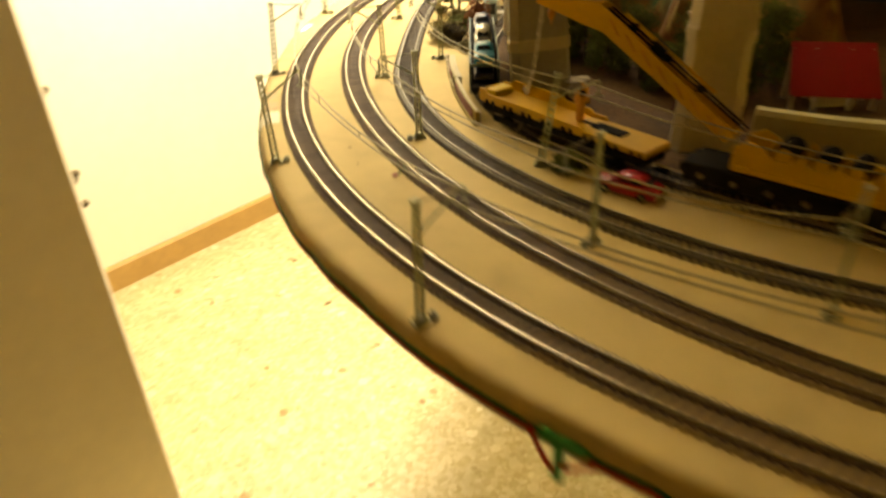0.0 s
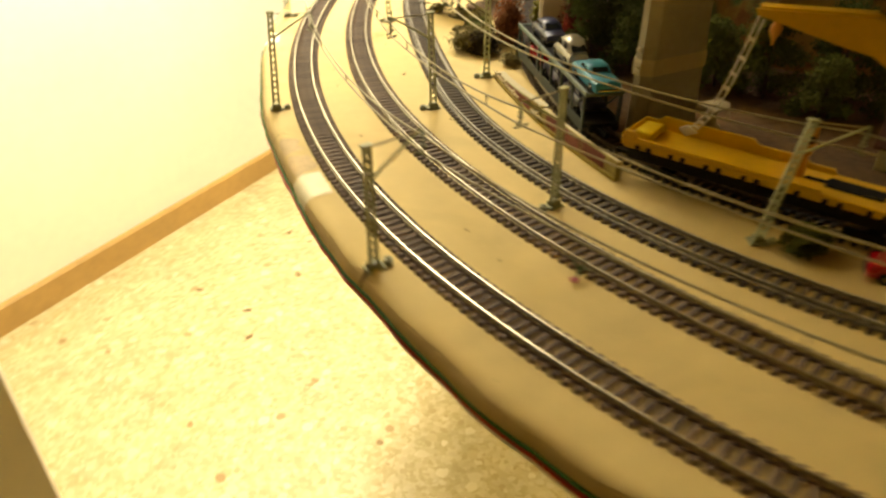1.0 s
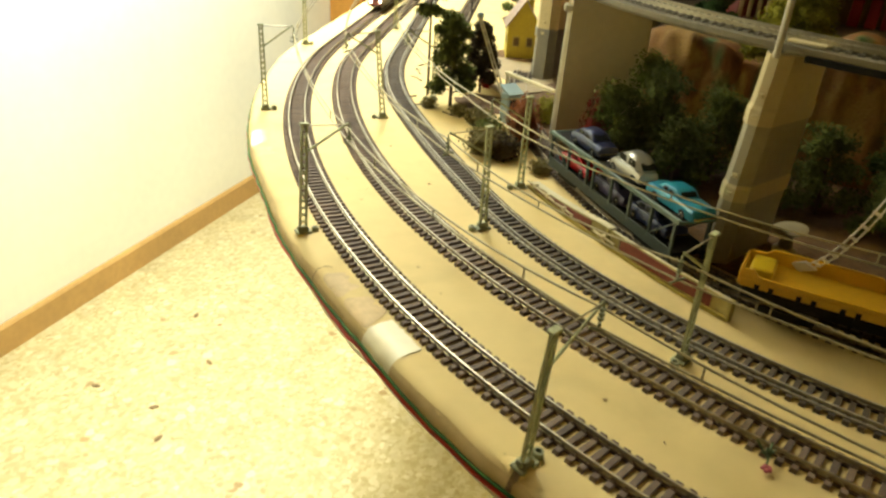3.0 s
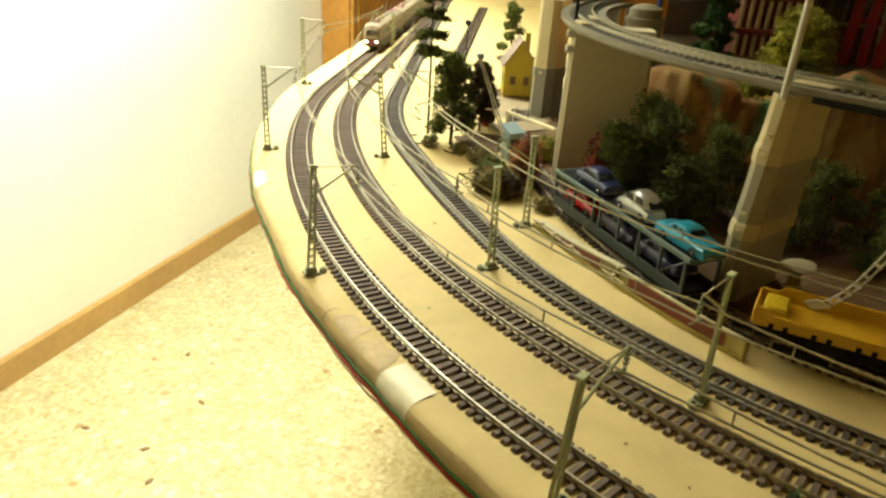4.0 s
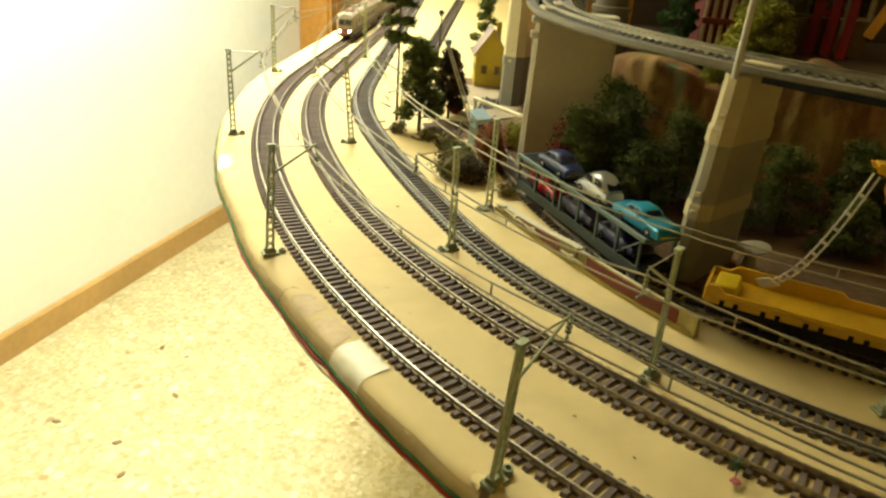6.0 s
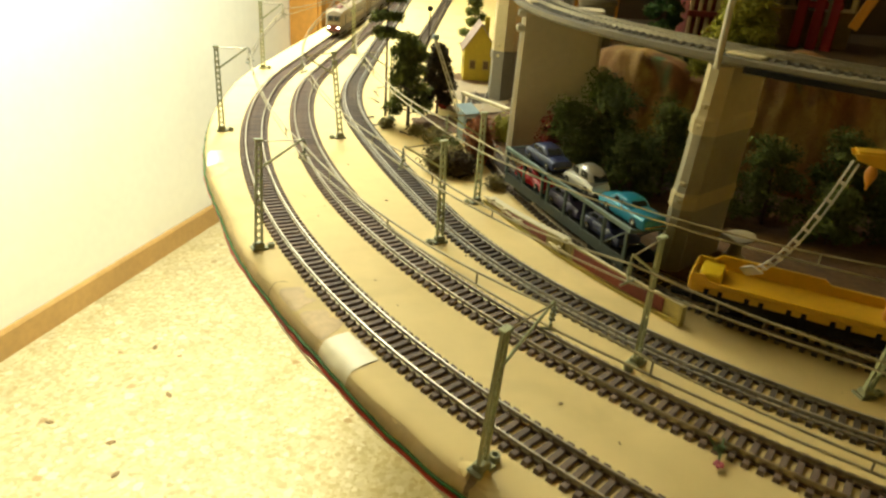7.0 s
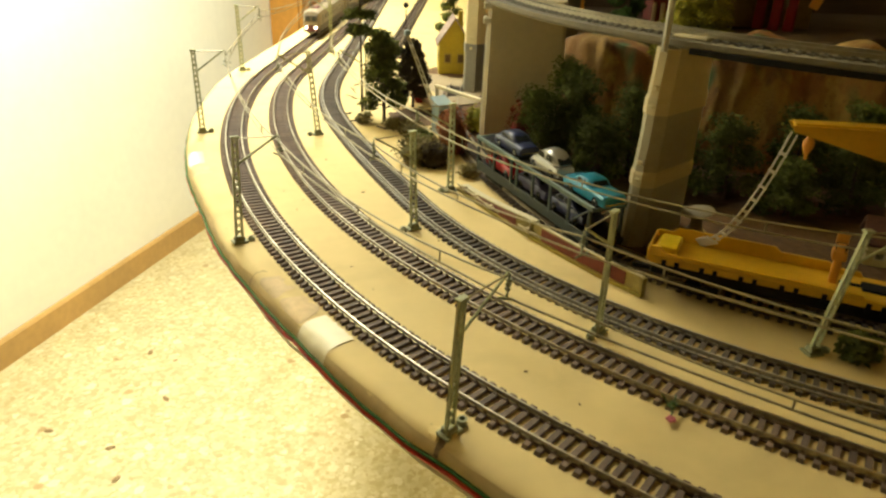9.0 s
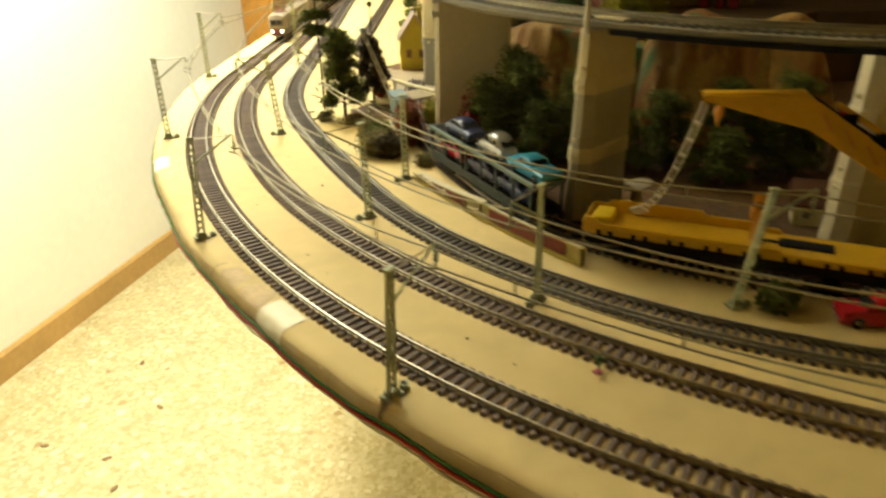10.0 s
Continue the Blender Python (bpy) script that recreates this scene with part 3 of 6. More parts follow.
def layout_board():
    t = empty("layout_table", (0.4, 1.2, 0.0), "large table covered in cream paper that carries a model railway", "table")
    inv = Matrix.Translation((-0.4, -1.2, 0))

    def sheet(rows, name, mat, label=""):
        bm = bmesh.new()
        rows = [[bm.verts.new(inv @ p) for p in r] for r in rows]
        for a, b in zip(rows, rows[1:]):
            for j in range(len(a) - 1):
                bm.faces.new((a[j], a[j + 1], b[j + 1], b[j]))
        return part(name, bm, mat, t, label)

    bm = bmesh.new()
    rings = [[bm.verts.new(inv @ lip_point(s, k)) for s in EDGE_S] for k in (0, 0.5, 1, 1.5, 2, 2.5, 3, 3.5, 4, 4.5, 5, 6, 7)]
    for a, b in zip(rings, rings[1:]):
        for i in range(len(a) - 1):
            bm.faces.new((a[i], a[i + 1], b[i + 1], b[i]))
    corners = [bm.verts.new(inv @ Vector(c)) for c in ((1.75, 0.12, Z0), (1.75, 2.9, Z0))]
    bm.faces.new([*rings[0], *corners])
    low = [bm.verts.new(inv @ Vector(c)) for c in ((1.75, 0.12, Z0 - 0.024), (1.75, 2.9, Z0 - 0.024))]
    bm.faces.new([*rings[-1], *low][::-1])
    bm.faces.new((rings[0][-1], corners[0], low[0], *[r[-1] for r in rings[:0:-1]]))
    bm.faces.new((corners[0], corners[1], low[1], low[0]))
    bm.faces.new((corners[1], rings[0][0], *[r[0] for r in rings[1:]], low[1]))
    part("tabletop", bm, PAPER, t, "cream paper glued over the board, worn at its edge")
    # strip of browner paper: real wear, plus the lip's shade put into the colour
    sheet([[lip_point(s, k, 0.0004) for k in (2.8 + 0.6 * noise.noise(Vector((s * 14, 3, 3))) + 0.4 * noise.noise(Vector((s * 60, 3, 3))), 3.6, 4, 4.5, 5, 6, 6.8)] for s in [-0.62 + 0.005 * i for i in range(300)]], "edge_strip", EDGE_PAPER, "worn brown paper wrapped round the edge, the side's shade painted in")
    for i, (x, y) in enumerate(((0.45, 1.25), (0.70, 0.60), (1.6, 0.3), (1.6, 2.7), (0.95, 2.3), (1.0, 1.3))):
        bm = bmesh.new()
        box(bm, (x - 0.035, y - 0.035, 0.0), (x + 0.035, y + 0.035, Z0 - 0.024), bevel=0.003, m=inv)
        part("leg", bm, TIMBER, t)
    # rubbed places of the paper along the lip, with ragged inner rims
    for s0, s1, depth in ((0.187, 0.217, 0.70), (0.221, 0.2545, 1.05), (-0.066, -0.040, 0.80)):
        rows = []
        for i in range(41):
            s = s0 + (s1 - s0) * i / 40
            e = min(1.0, (min(i, 40 - i) + 0.4) / 6.0) ** 0.6
            rag = 1 + 0.9 * noise.noise(Vector((s * 130, 2, 1))) + 0.3 * noise.noise(Vector((s * 500, 2, 1)))
            top, foot = 1.6 - (1.6 + depth * rag) * e, 1.6 + 1.0 * e
            rows.append([lip_point(s, top + (foot - top) * j / 9, 0.0003) for j in range(10)])
        sheet(rows, "paper_patch", PAPER_WORN, "rubbed brown paper patch")
    # a split in the paper that runs down the lip
    rows = []
    for i in range(15):
        k = -0.15 + 4.6 * i / 14
        s = 0.178 + 0.0035 * math.exp(-k * 2.2) + 0.0012 * noise.noise(Vector((k * 1.7, 3, 3)))
        w = 0.0004 + 0.0003 * noise.noise(Vector((k * 2.1, 8, 3)))
        rows.append([lip_point(s - w, k, 0.0010), lip_point(s + w, k, 0.0010)])
    sheet(rows, "split", CARDBOARD, "thin dark split in the paper")
    # the torn hole beside a mast foot, with lifted paper round it
    rows = []
    for i in range(13):
        k = 0.1 + 4.4 * i / 12
        w0 = -0.0016 - 0.0022 * math.exp(-((k - 0.8) / 0.8) ** 2) + 0.0008 * noise.noise(Vector((k * 3, 1, 1)))
        w1 = 0.0016 + 0.0042 * math.exp(-((k - 1.6) / 1.0) ** 2) + 0.0010 * noise.noise(Vector((k * 3, 6, 1)))
        rows.append([lip_point(0.389 + w, k, 0.0011) for w in (w0, 0.0, w1)])
    sheet(rows, "tear", CARDBOARD, "torn brown hole in the paper")
    for side, spread in ((-1, 0.0075), (1, 0.0105)):
        rows = []
        for i in range(9):
            k = 0.1 + 2.6 * i / 8
            w = spread * math.sin(math.pi * (i + 0.6) / 9.4) * (1 + 0.4 * noise.noise(Vector((k * 3, side, 4))))
            rows.append([lip_point(0.389 + side * (0.0030 + w * f), k, 0.0005 + 0.0018 * (1 - f)) for f in (0.0, 0.5, 1.0)])
        sheet(rows, "paper_flap", PAPER, "lifted flap of torn paper")
    return t


layout_board()


def tape(s0, s1, reach, mat, name_label, foot=6.6):
    """A strip of tape over the board's edge, from the top down its side."""
    bm = bmesh.new()
    rows = []
    for i in range(15):
        s = s0 + (s1 - s0) * i / 14
        rag = 0.12 * noise.noise(Vector((s * 300, 7, 1)))
        ks = [-reach + rag] + [-reach * (1 - f / 4) for f in range(1, 4)] + [0.01 + 0.5 * f for f in range(int(foot * 2))] + [foot + rag]
        rows.append([bm.verts.new(lip_point(s, k, 0.00055 + 0.0003 * noise.noise(Vector((s * 90, k, 2))))) for k in ks])
    for a, b in zip(rows, rows[1:]):
        for j in range(len(a) - 1):
            bm.faces.new((a[j], a[j + 1], b[j + 1], b[j]))
    solo("masking_tape", bm, mat, name_label, "tape", "tape on the board's edge")


tape(0.256, 0.290, 1.0, TAPE, "pale strip of masking tape over the board's edge")
tape(-0.112, -0.072, 0.6, GLOSSY_TAPE, "glossy strip of pale tape over the board's edge", 3.0)


def cable(mat, label, k, r, seed, loose):
    """A cable along the lower rim; loose: how far it hangs off the rim before the tape."""
    bm = bmesh.new()
    pts = []
    for i in range(181):
        s = -0.6 + 1.5 * i / 180
        hang = loose * max(0.0, noise.noise(Vector((s * 9, seed, 0))) + 0.15) * (1.0 if s < 0.24 else max(0.0, 1 - (s - 0.24) / 0.02))
        slack = 0.0045 * max(0.0, noise.noise(Vector((s * 11, 5.0, 0)))) * min(1.0, max(0.0, (s - 0.42) / 0.08))
        p = lip_point(s, k + 0.25 * noise.noise(Vector((s * 13, seed, 2))), r + hang + slack)
        pts.append(p - Vector((0, 0, 0.6 * hang + slack)))
    sweep(bm, pts, circle(r, 8))
    return solo("cable", bm, mat, label, "cable", "cables under the board's edge")


cable(GREEN_WIRE, "green cable taped under the board's edge", 5.0, 0.0010, 1.0, 0.0008)
cable(RED_WIRE, "red cable taped under the board's edge", 5.5, 0.0012, 4.2, 0.0035)
cable(TAPE, "thin pale cable along the board's edge", 6.7, 0.0008, 8.3, 0.0028)


def cable_knot():
    t = empty("taped_cable_knot", (0.0570, 0.3055, Z0 - 0.013), "green taped cable joint with a red wire under the board", "cable")
    bm = bmesh.new()
    for a, b in (((-0.008, 0.006, 0.004), (0.001, 0.002, 0.001)), ((0.001, 0.002, 0.001), (0.014, -0.008, 0.002)), ((0.002, 0.0, 0.0), (-0.001, -0.012, -0.012))):
        rod(bm, a, b, 0.0036, 0.0028, 10)
    part("joint", bm, GREEN_TAPE, t, "green insulating tape")
    bm = bmesh.new()
    sweep(bm, [(-0.012, 0.011, 0.003), (-0.008, 0.002, -0.004), (-0.004, -0.006, -0.008), (0.004, -0.010, -0.006), (0.018, -0.014, 0.0)], circle(0.0016))
    part("wire", bm, RED_WIRE, t, "red wire")


cable_knot()

# ---- tracks ----
GAUGE = 0.0165
RAIL_PROFILE = [(-0.0009, 0.0), (0.0009, 0.0), (0.0003, 0.0005), (0.0003, 0.0019), (0.00055, 0.0022), (0.00055, 0.0028), (-0.00055, 0.0028), (-0.00055, 0.0022), (-0.0003, 0.0019), (-0.0003, 0.0005)]


def sleeper_mesh(name, mat, length=0.0292, width=0.0034):
    bm = bmesh.new()
    box(bm, (-width / 2, -length / 2, 0), (width / 2, length / 2, 0.0021), taper=0.93)
    for sy in (-1, 1):
        box(bm, (-0.0011, sy * GAUGE / 2 - 0.0022, 0.0021), (0.0011, sy * GAUGE / 2 + 0.0022, 0.0029), taper=0.8)
    return mesh_of(name, bm, mat, smooth=False)


def track(line, s0, s1, p0, p1, base, rail_mat, sleeper_mat, label, pitch=0.00685, name="model_track", foot=None):
    t = empty(name, line.at(0.5 * (p0 + p1), 0, base)[0], label, "railway track", "tracks of the layout")
    back = Matrix.Translation(-t.location)
    for sy in (-1, 1):
        bm = bmesh.new()
        sweep(bm, [back @ p for p in line.points(s0, s1, sy * GAUGE / 2, base + 0.0023)], RAIL_PROFILE)
        part("rail", bm, rail_mat, t, "worn bright metal rail")
    for sy in (-1, 1):
        bm = bmesh.new()
        sweep(bm, [back @ p for p in line.points(s0, s1, sy * GAUGE / 2, base)], [(-0.0013, 0), (0.0013, 0), (0.0013, 0.0014), (-0.0013, 0.0014)])
        part("web", bm, sleeper_mat, t)
        if foot:
            bm = bmesh.new()
            sweep(bm, [back @ p for p in line.points(s0, s1, sy * (GAUGE / 2 + 0.0024), base + 0.0018)], [(-0.0007, 0), (0.0007, 0), (0.0005, 0.0012), (-0.0005, 0.0012)])
            part("rail_foot", bm, foot, t, "grey-brown strip outside the rail")
    me = sleeper_mesh("sleeper", sleeper_mat)
    far = []
    k0, k1 = int(s0 / pitch), int(s1 / pitch)
    rng = random.Random(int(1000 * abs(s0)) + k1)
    for k in range(k0, k1 + 1):
        s = k * pitch
        m = back @ line.frame_at(s, 0, base) @ Matrix.Rotation(rng.gauss(0, 0.012), 4, "Z")
        if p0 <= s <= p1:
            o = new("sleeper", me)
            o.parent, o.matrix_basis = t, m
        else:
            far.append(m)
    if far:
        verts = np.array([v.co[:] for v in me.vertices])
        faces = [tuple(p.vertices) for p in me.polygons]
        allv, allf = [], []
        for m in far:
            a = np.array(m)
            k = len(allv) * len(verts)
            allv.append(verts @ a[:3, :3].T + a[:3, 3])
            allf += [tuple(i + k for i in f) for f in faces]
        fm = bpy.data.meshes.new("sleeper_run")
        fm.from_pydata(np.concatenate(allv).tolist(), [], allf)
        fm.materials.append(sleeper_mat)
        o = new("sleeper_run", fm)
        o.parent = t
        o["kind"] = "stuff"
    return t


# ---- catenary ----
MAST_H = 0.0795


def mast_model(reach=0.033):
    t = empty("catenary_mast", (0, 0, 0), "green plastic lattice mast with an arm, standing on the cream board", "catenary mast", "catenary masts")
    bm = bmesh.new()
    box(bm, (-0.0056, -0.0042, 0), (0.0062, 0.0042, 0.0018), bevel=0.0005)
    box(bm, (-0.0042, -0.0032, 0.0018), (0.0042, 0.0032, 0.0052), bevel=0.0007, taper=0.82)
    lathe(bm, [(0.0028, 0.0), (0.0026, 0.0036), (0.0015, 0.0036), (0.0015, 0.0008)], 12, (0.0092, 0, 0))
    part("foot", bm, MAST_DARK, t, "moulded foot with a round screw socket")
    for sy in (-1, 1):
        bm = bmesh.new()
        lo, hi = [], []
        for k, z, o in ((lo, 0.004, 0.0024), (hi, MAST_H, 0.0016)):
            for dx, dy in ((-0.0007, -0.0009), (0.0007, -0.0009), (0.0007, 0.0009), (-0.0007, 0.0009)):
                k.append(bm.verts.new((sy * o + dx, dy, z)))
        for k in range(4):
            bm.faces.new((lo[k], lo[(k + 1) % 4], hi[(k + 1) % 4], hi[k]))
        bm.faces.new(lo[::-1])
        bm.faces.new(hi)
        part("upright", bm, MAST, t)
    bm = bmesh.new()
    for i in range(14):
        z = 0.0085 + i * 0.0052
        w = 0.0022 - 0.0007 * z / MAST_H
        for sg in (-1, 1):
            rod(bm, (-w, -0.0005 * sg, z - sg * 0.0018), (w, 0, z + sg * 0.0018), 0.0005, None, 5)
    part("lattice", bm, MAST, t)
    bm = bmesh.new()
    box(bm, (-0.0031, -0.0020, MAST_H - 0.0010), (0.0031, 0.0020, MAST_H + 0.0008), bevel=0.0004)
    part("cap", bm, MAST, t)
    bm = bmesh.new()
    rod(bm, (0.0018, 0, 0.060), (reach - 0.001, 0, 0.0795), 0.0009, 0.0008, 6)
    arm = part("arm", bm, MAST, t)
    bm = bmesh.new()
    rod(bm, (0.0018, 0, MAST_H - 0.001), (reach - 0.002, 0, 0.0785), 0.0005, None, 5)
    part("steady_rod", bm, WIRE, t)
    bm = bmesh.new()
    rod(bm, (reach, 0, 0.0785), (reach, 0, 0.064), 0.0006, None, 6)
    for z in (0.0755, 0.073, 0.0705):
        rod(bm, (reach, 0, z), (reach, 0, z - 0.001), 0.0015, None, 8)
    for a, b in (((reach - 0.004, 0.002, 0.0655), (reach + 0.003, -0.002, 0.0630)), ((reach - 0.003, -0.002, 0.0690), (reach + 0.004, 0.002, 0.0668))):
        rod(bm, a, b, 0.0007, None, 5)
    part("insulator", bm, MAST_DARK, arm)
    return t


# ---- model vehicles ----
def loft(bm, stations, zb, n=8, crown=0.55):
    """Cross-sections along x: (x, half width, height above zb, shoulder share), rounded at the top."""
    rings = []
    for x, hw, h, sh in stations:
        ring = [(-hw * 0.94, zb), (-hw, zb + h * 0.25), (-hw, zb + h * sh)]
        for i in range(1, n):
            a = math.pi * i / n
            ring.append((-math.cos(a) * hw * (1 - 0.06 * math.sin(a)), zb + h * sh + math.sin(a) ** crown * h * (1 - sh)))
        ring += [(hw, zb + h * sh), (hw, zb + h * 0.25), (hw * 0.94, zb)]
        rings.append([bm.verts.new((x, y, z)) for y, z in ring])
    k = len(rings[0])
    for a, b in zip(rings, rings[1:]):
        for j in range(k):
            bm.faces.new((a[j], a[(j + 1) % k], b[(j + 1) % k], b[j]))
    bm.faces.new(rings[0][::-1])
    bm.faces.new(rings[-1])


def wheel(parent, x, y, r, w, tread=TYRE, hub=HUB):
    bm = bmesh.new()
    rod(bm, (x, y - w / 2, r), (x, y + w / 2, r), r, None, 14)
    wh = part("wheel", bm, tread, parent)
    bm = bmesh.new()
    s = 1 if y > 0 else -1
    rod(bm, (x, y + s * w * 0.3, r), (x, y + s * w * 0.58, r), r * 0.55, r * 0.4, 12)
    part("hub", bm, hub, wh)


def model_car(pose_m, paint, shape, label, group="model cars"):
    t = empty("model_car", (0, 0, 0), label, "toy car", group)
    if shape == "beetle":
        length, hw = 0.047, 0.0098
        body = [(-0.0235, 0.006, 0.004, .4), (-0.0215, 0.0088, 0.0085, .5), (-0.012, hw, 0.0105, .6), (0.0, hw, 0.0105, .6), (0.012, hw, 0.0100, .55), (0.020, 0.0088, 0.0075, .5), (0.0235, 0.006, 0.0042, .4)]
        cab = [(-0.0215, 0.0055, 0.001, .3), (-0.0165, 0.0080, 0.0058, .4), (-0.008, 0.0087, 0.0096, .45), (0.001, 0.0085, 0.0098, .45), (0.009, 0.0078, 0.0056, .4), (0.0135, 0.006, 0.001, .3)]
        cz = 0.0122
    elif shape == "classic":
        length, hw = 0.056, 0.0105
        body = [(-0.028, 0.0095, 0.0072, .6), (-0.0265, hw, 0.0086, .7), (-0.012, hw, 0.0094, .75), (0.006, hw, 0.0096, .75), (0.022, hw, 0.0090, .7), (0.0272, hw, 0.0082, .65), (0.028, 0.0092, 0.0066, .6)]
        cab = [(-0.009, 0.0085, 0.0008, .4), (-0.006, 0.0086, 0.0046, .5), (-0.002, 0.0086, 0.0058, .55), (0.009, 0.0084, 0.0057, .55), (0.0125, 0.0083, 0.0042, .5), (0.0165, 0.008, 0.0006, .4)]
        cz = 0.0116
    else:
        length, hw = 0.050, 0.0102
        body = [(-0.025, 0.0085, 0.005, .5), (-0.0238, 0.0098, 0.0078, .6), (-0.010, hw, 0.0096, .7), (0.008, hw, 0.0100, .7), (0.020, hw, 0.0096, .65), (0.0245, 0.0096, 0.0078, .6), (0.025, 0.0085, 0.005, .5)]
        cab = [(-0.0125, 0.0085, 0.0006, .4), (-0.0065, 0.0086, 0.0052, .5), (-0.002, 0.0086, 0.0064, .5), (0.009, 0.0085, 0.0063, .5), (0.0145, 0.0082, 0.0040, .45), (0.0185, 0.0078, 0.0006, .4)]
        cz = 0.0118
    bm = bmesh.new()
    loft(bm, body, 0.0024)
    part("body", bm, paint, t)
    bm = bmesh.new()
    loft(bm, cab, cz - 0.0003)
    roof = part("cabin", bm, paint, t)
    # windows, a little proud of the cabin
    xs = [c[0] for c in cab]
    top = max(c[2] for c in cab)
    for sy in (-1, 1):
        for a, b in ((xs[1] + 0.0006, 0.5 * (xs[2] + xs[3]) - 0.0006), (0.5 * (xs[2] + xs[3]) + 0.0006, xs[4] - 0.0004)):
            bm = bmesh.new()
            y = sy * max(c[1] for c in cab)
            q = [(a + 0.0012, y * 1.012, cz + top * 0.10), (b, y * 1.012, cz + top * 0.10), (b - 0.0004, y * 0.985, cz + top * 0.62), (a + 0.0028, y * 0.985, cz + top * 0.60)]
            if a > 0:
                q = [(a, y * 1.012, cz + top * 0.10), (b - 0.0006, y * 1.012, cz + top * 0.10), (b - 0.003, y * 0.985, cz + top * 0.60), (a + 0.0004, y * 0.985, cz + top * 0.62)]
            vs = [bm.verts.new(p) for p in q]
            bm.faces.new(vs)
            bmesh.ops.solidify(bm, geom=bm.faces[:], thickness=0.0006)
            part("window", bm, CAR_GLASS, roof)
    for i0, i1, lab in ((0, 1, "front"), (-1, -2, "rear")):
        bm = bmesh.new()
        x0, x1 = cab[i0][0], cab[i1][0]
        h1 = cab[i1][2]
        dx = 0.0008 if i0 == 0 else -0.0008
        q = [(x0 - dx * 0.6, -0.0066, cz + 0.0009), (x0 - dx * 0.6, 0.0066, cz + 0.0009), (x1 - dx * 0.3, 0.006, cz + h1 * 0.86), (x1 - dx * 0.3, -0.006, cz + h1 * 0.86)]
        bm.faces.new([bm.verts.new(p) for p in q])
        bmesh.ops.solidify(bm, geom=bm.faces[:], thickness=0.0007)
        part("windscreen", bm, CAR_GLASS, roof)
    for x in (-length * 0.30, length * 0.29):
        for sy in (-1, 1):
            wheel(t, x, sy * (hw - 0.0012), 0.0037, 0.0030)
    for x in (-length / 2 - 0.0004, length / 2 + 0.0004):
        bm = bmesh.new()
        box(bm, (x - 0.0008, -hw * 0.82, 0.0035), (x + 0.0008, hw * 0.82, 0.0052), bevel=0.0004)
        part("bumper", bm, HUB, t)
    t.matrix_basis = pose_m
    return t


def bogie(parent, x, z, half=0.012, gauge=GAUGE):
    bm = bmesh.new()
    for sy in (-1, 1):
        box(bm, (x - half - 0.004, sy * 0.0118 - 0.001, z + 0.003), (x + half + 0.004, sy * 0.0118 + 0.001, z + 0.0085), bevel=0.0005)
    box(bm, (x - 0.004, -0.011, z + 0.005), (x + 0.004, 0.011, z + 0.0095))
    b = part("bogie", bm, BLACK, parent)
    for dx in (-half, half):
        bm = bmesh.new()
        rod(bm, (x + dx, -gauge / 2 - 0.001, z + 0.0058), (x + dx, -gauge / 2 + 0.0018, z + 0.0058), 0.0058, None, 16)
        rod(bm, (x + dx, gauge / 2 - 0.0018, z + 0.0058), (x + dx, gauge / 2 + 0.001, z + 0.0058), 0.0058, None, 16)
        rod(bm, (x + dx, -gauge / 2, z + 0.0058), (x + dx, gauge / 2, z + 0.0058), 0.0012, None, 6)
        part("wheelset", bm, RAIL_DARK, b)


RAIL_TOP = 0.0051

# ---- masts and wires ----
MASTS = (
    (TRACK_C, ((0.012, 1.185), (-0.003, 0.916), (0.082, 0.600, 0.0105, -0.005))),
    (TRACK_A, ((-0.082, 1.495, 0.0, 0.0, 1.2), (-0.183, 1.178, 0.000, 0.0, 1.12), (-0.197, 0.875, 0.005, 0.006), (-0.1430, 0.6195, 0.000, -0.008), (-0.011, 0.388), (0.202, 0.238))),
    (TRACK_B, ((0.09, 1.60, 0.0, 0.0, 1.15), (-0.066, 1.127, -0.006, 0.0, 1.15), (-0.066, 0.850), (-0.021, 0.667), (0.103, 0.473), (0.224, 0.388))),
)
first_mast = mast_model()
mast_used = False
rng = random.Random(4)
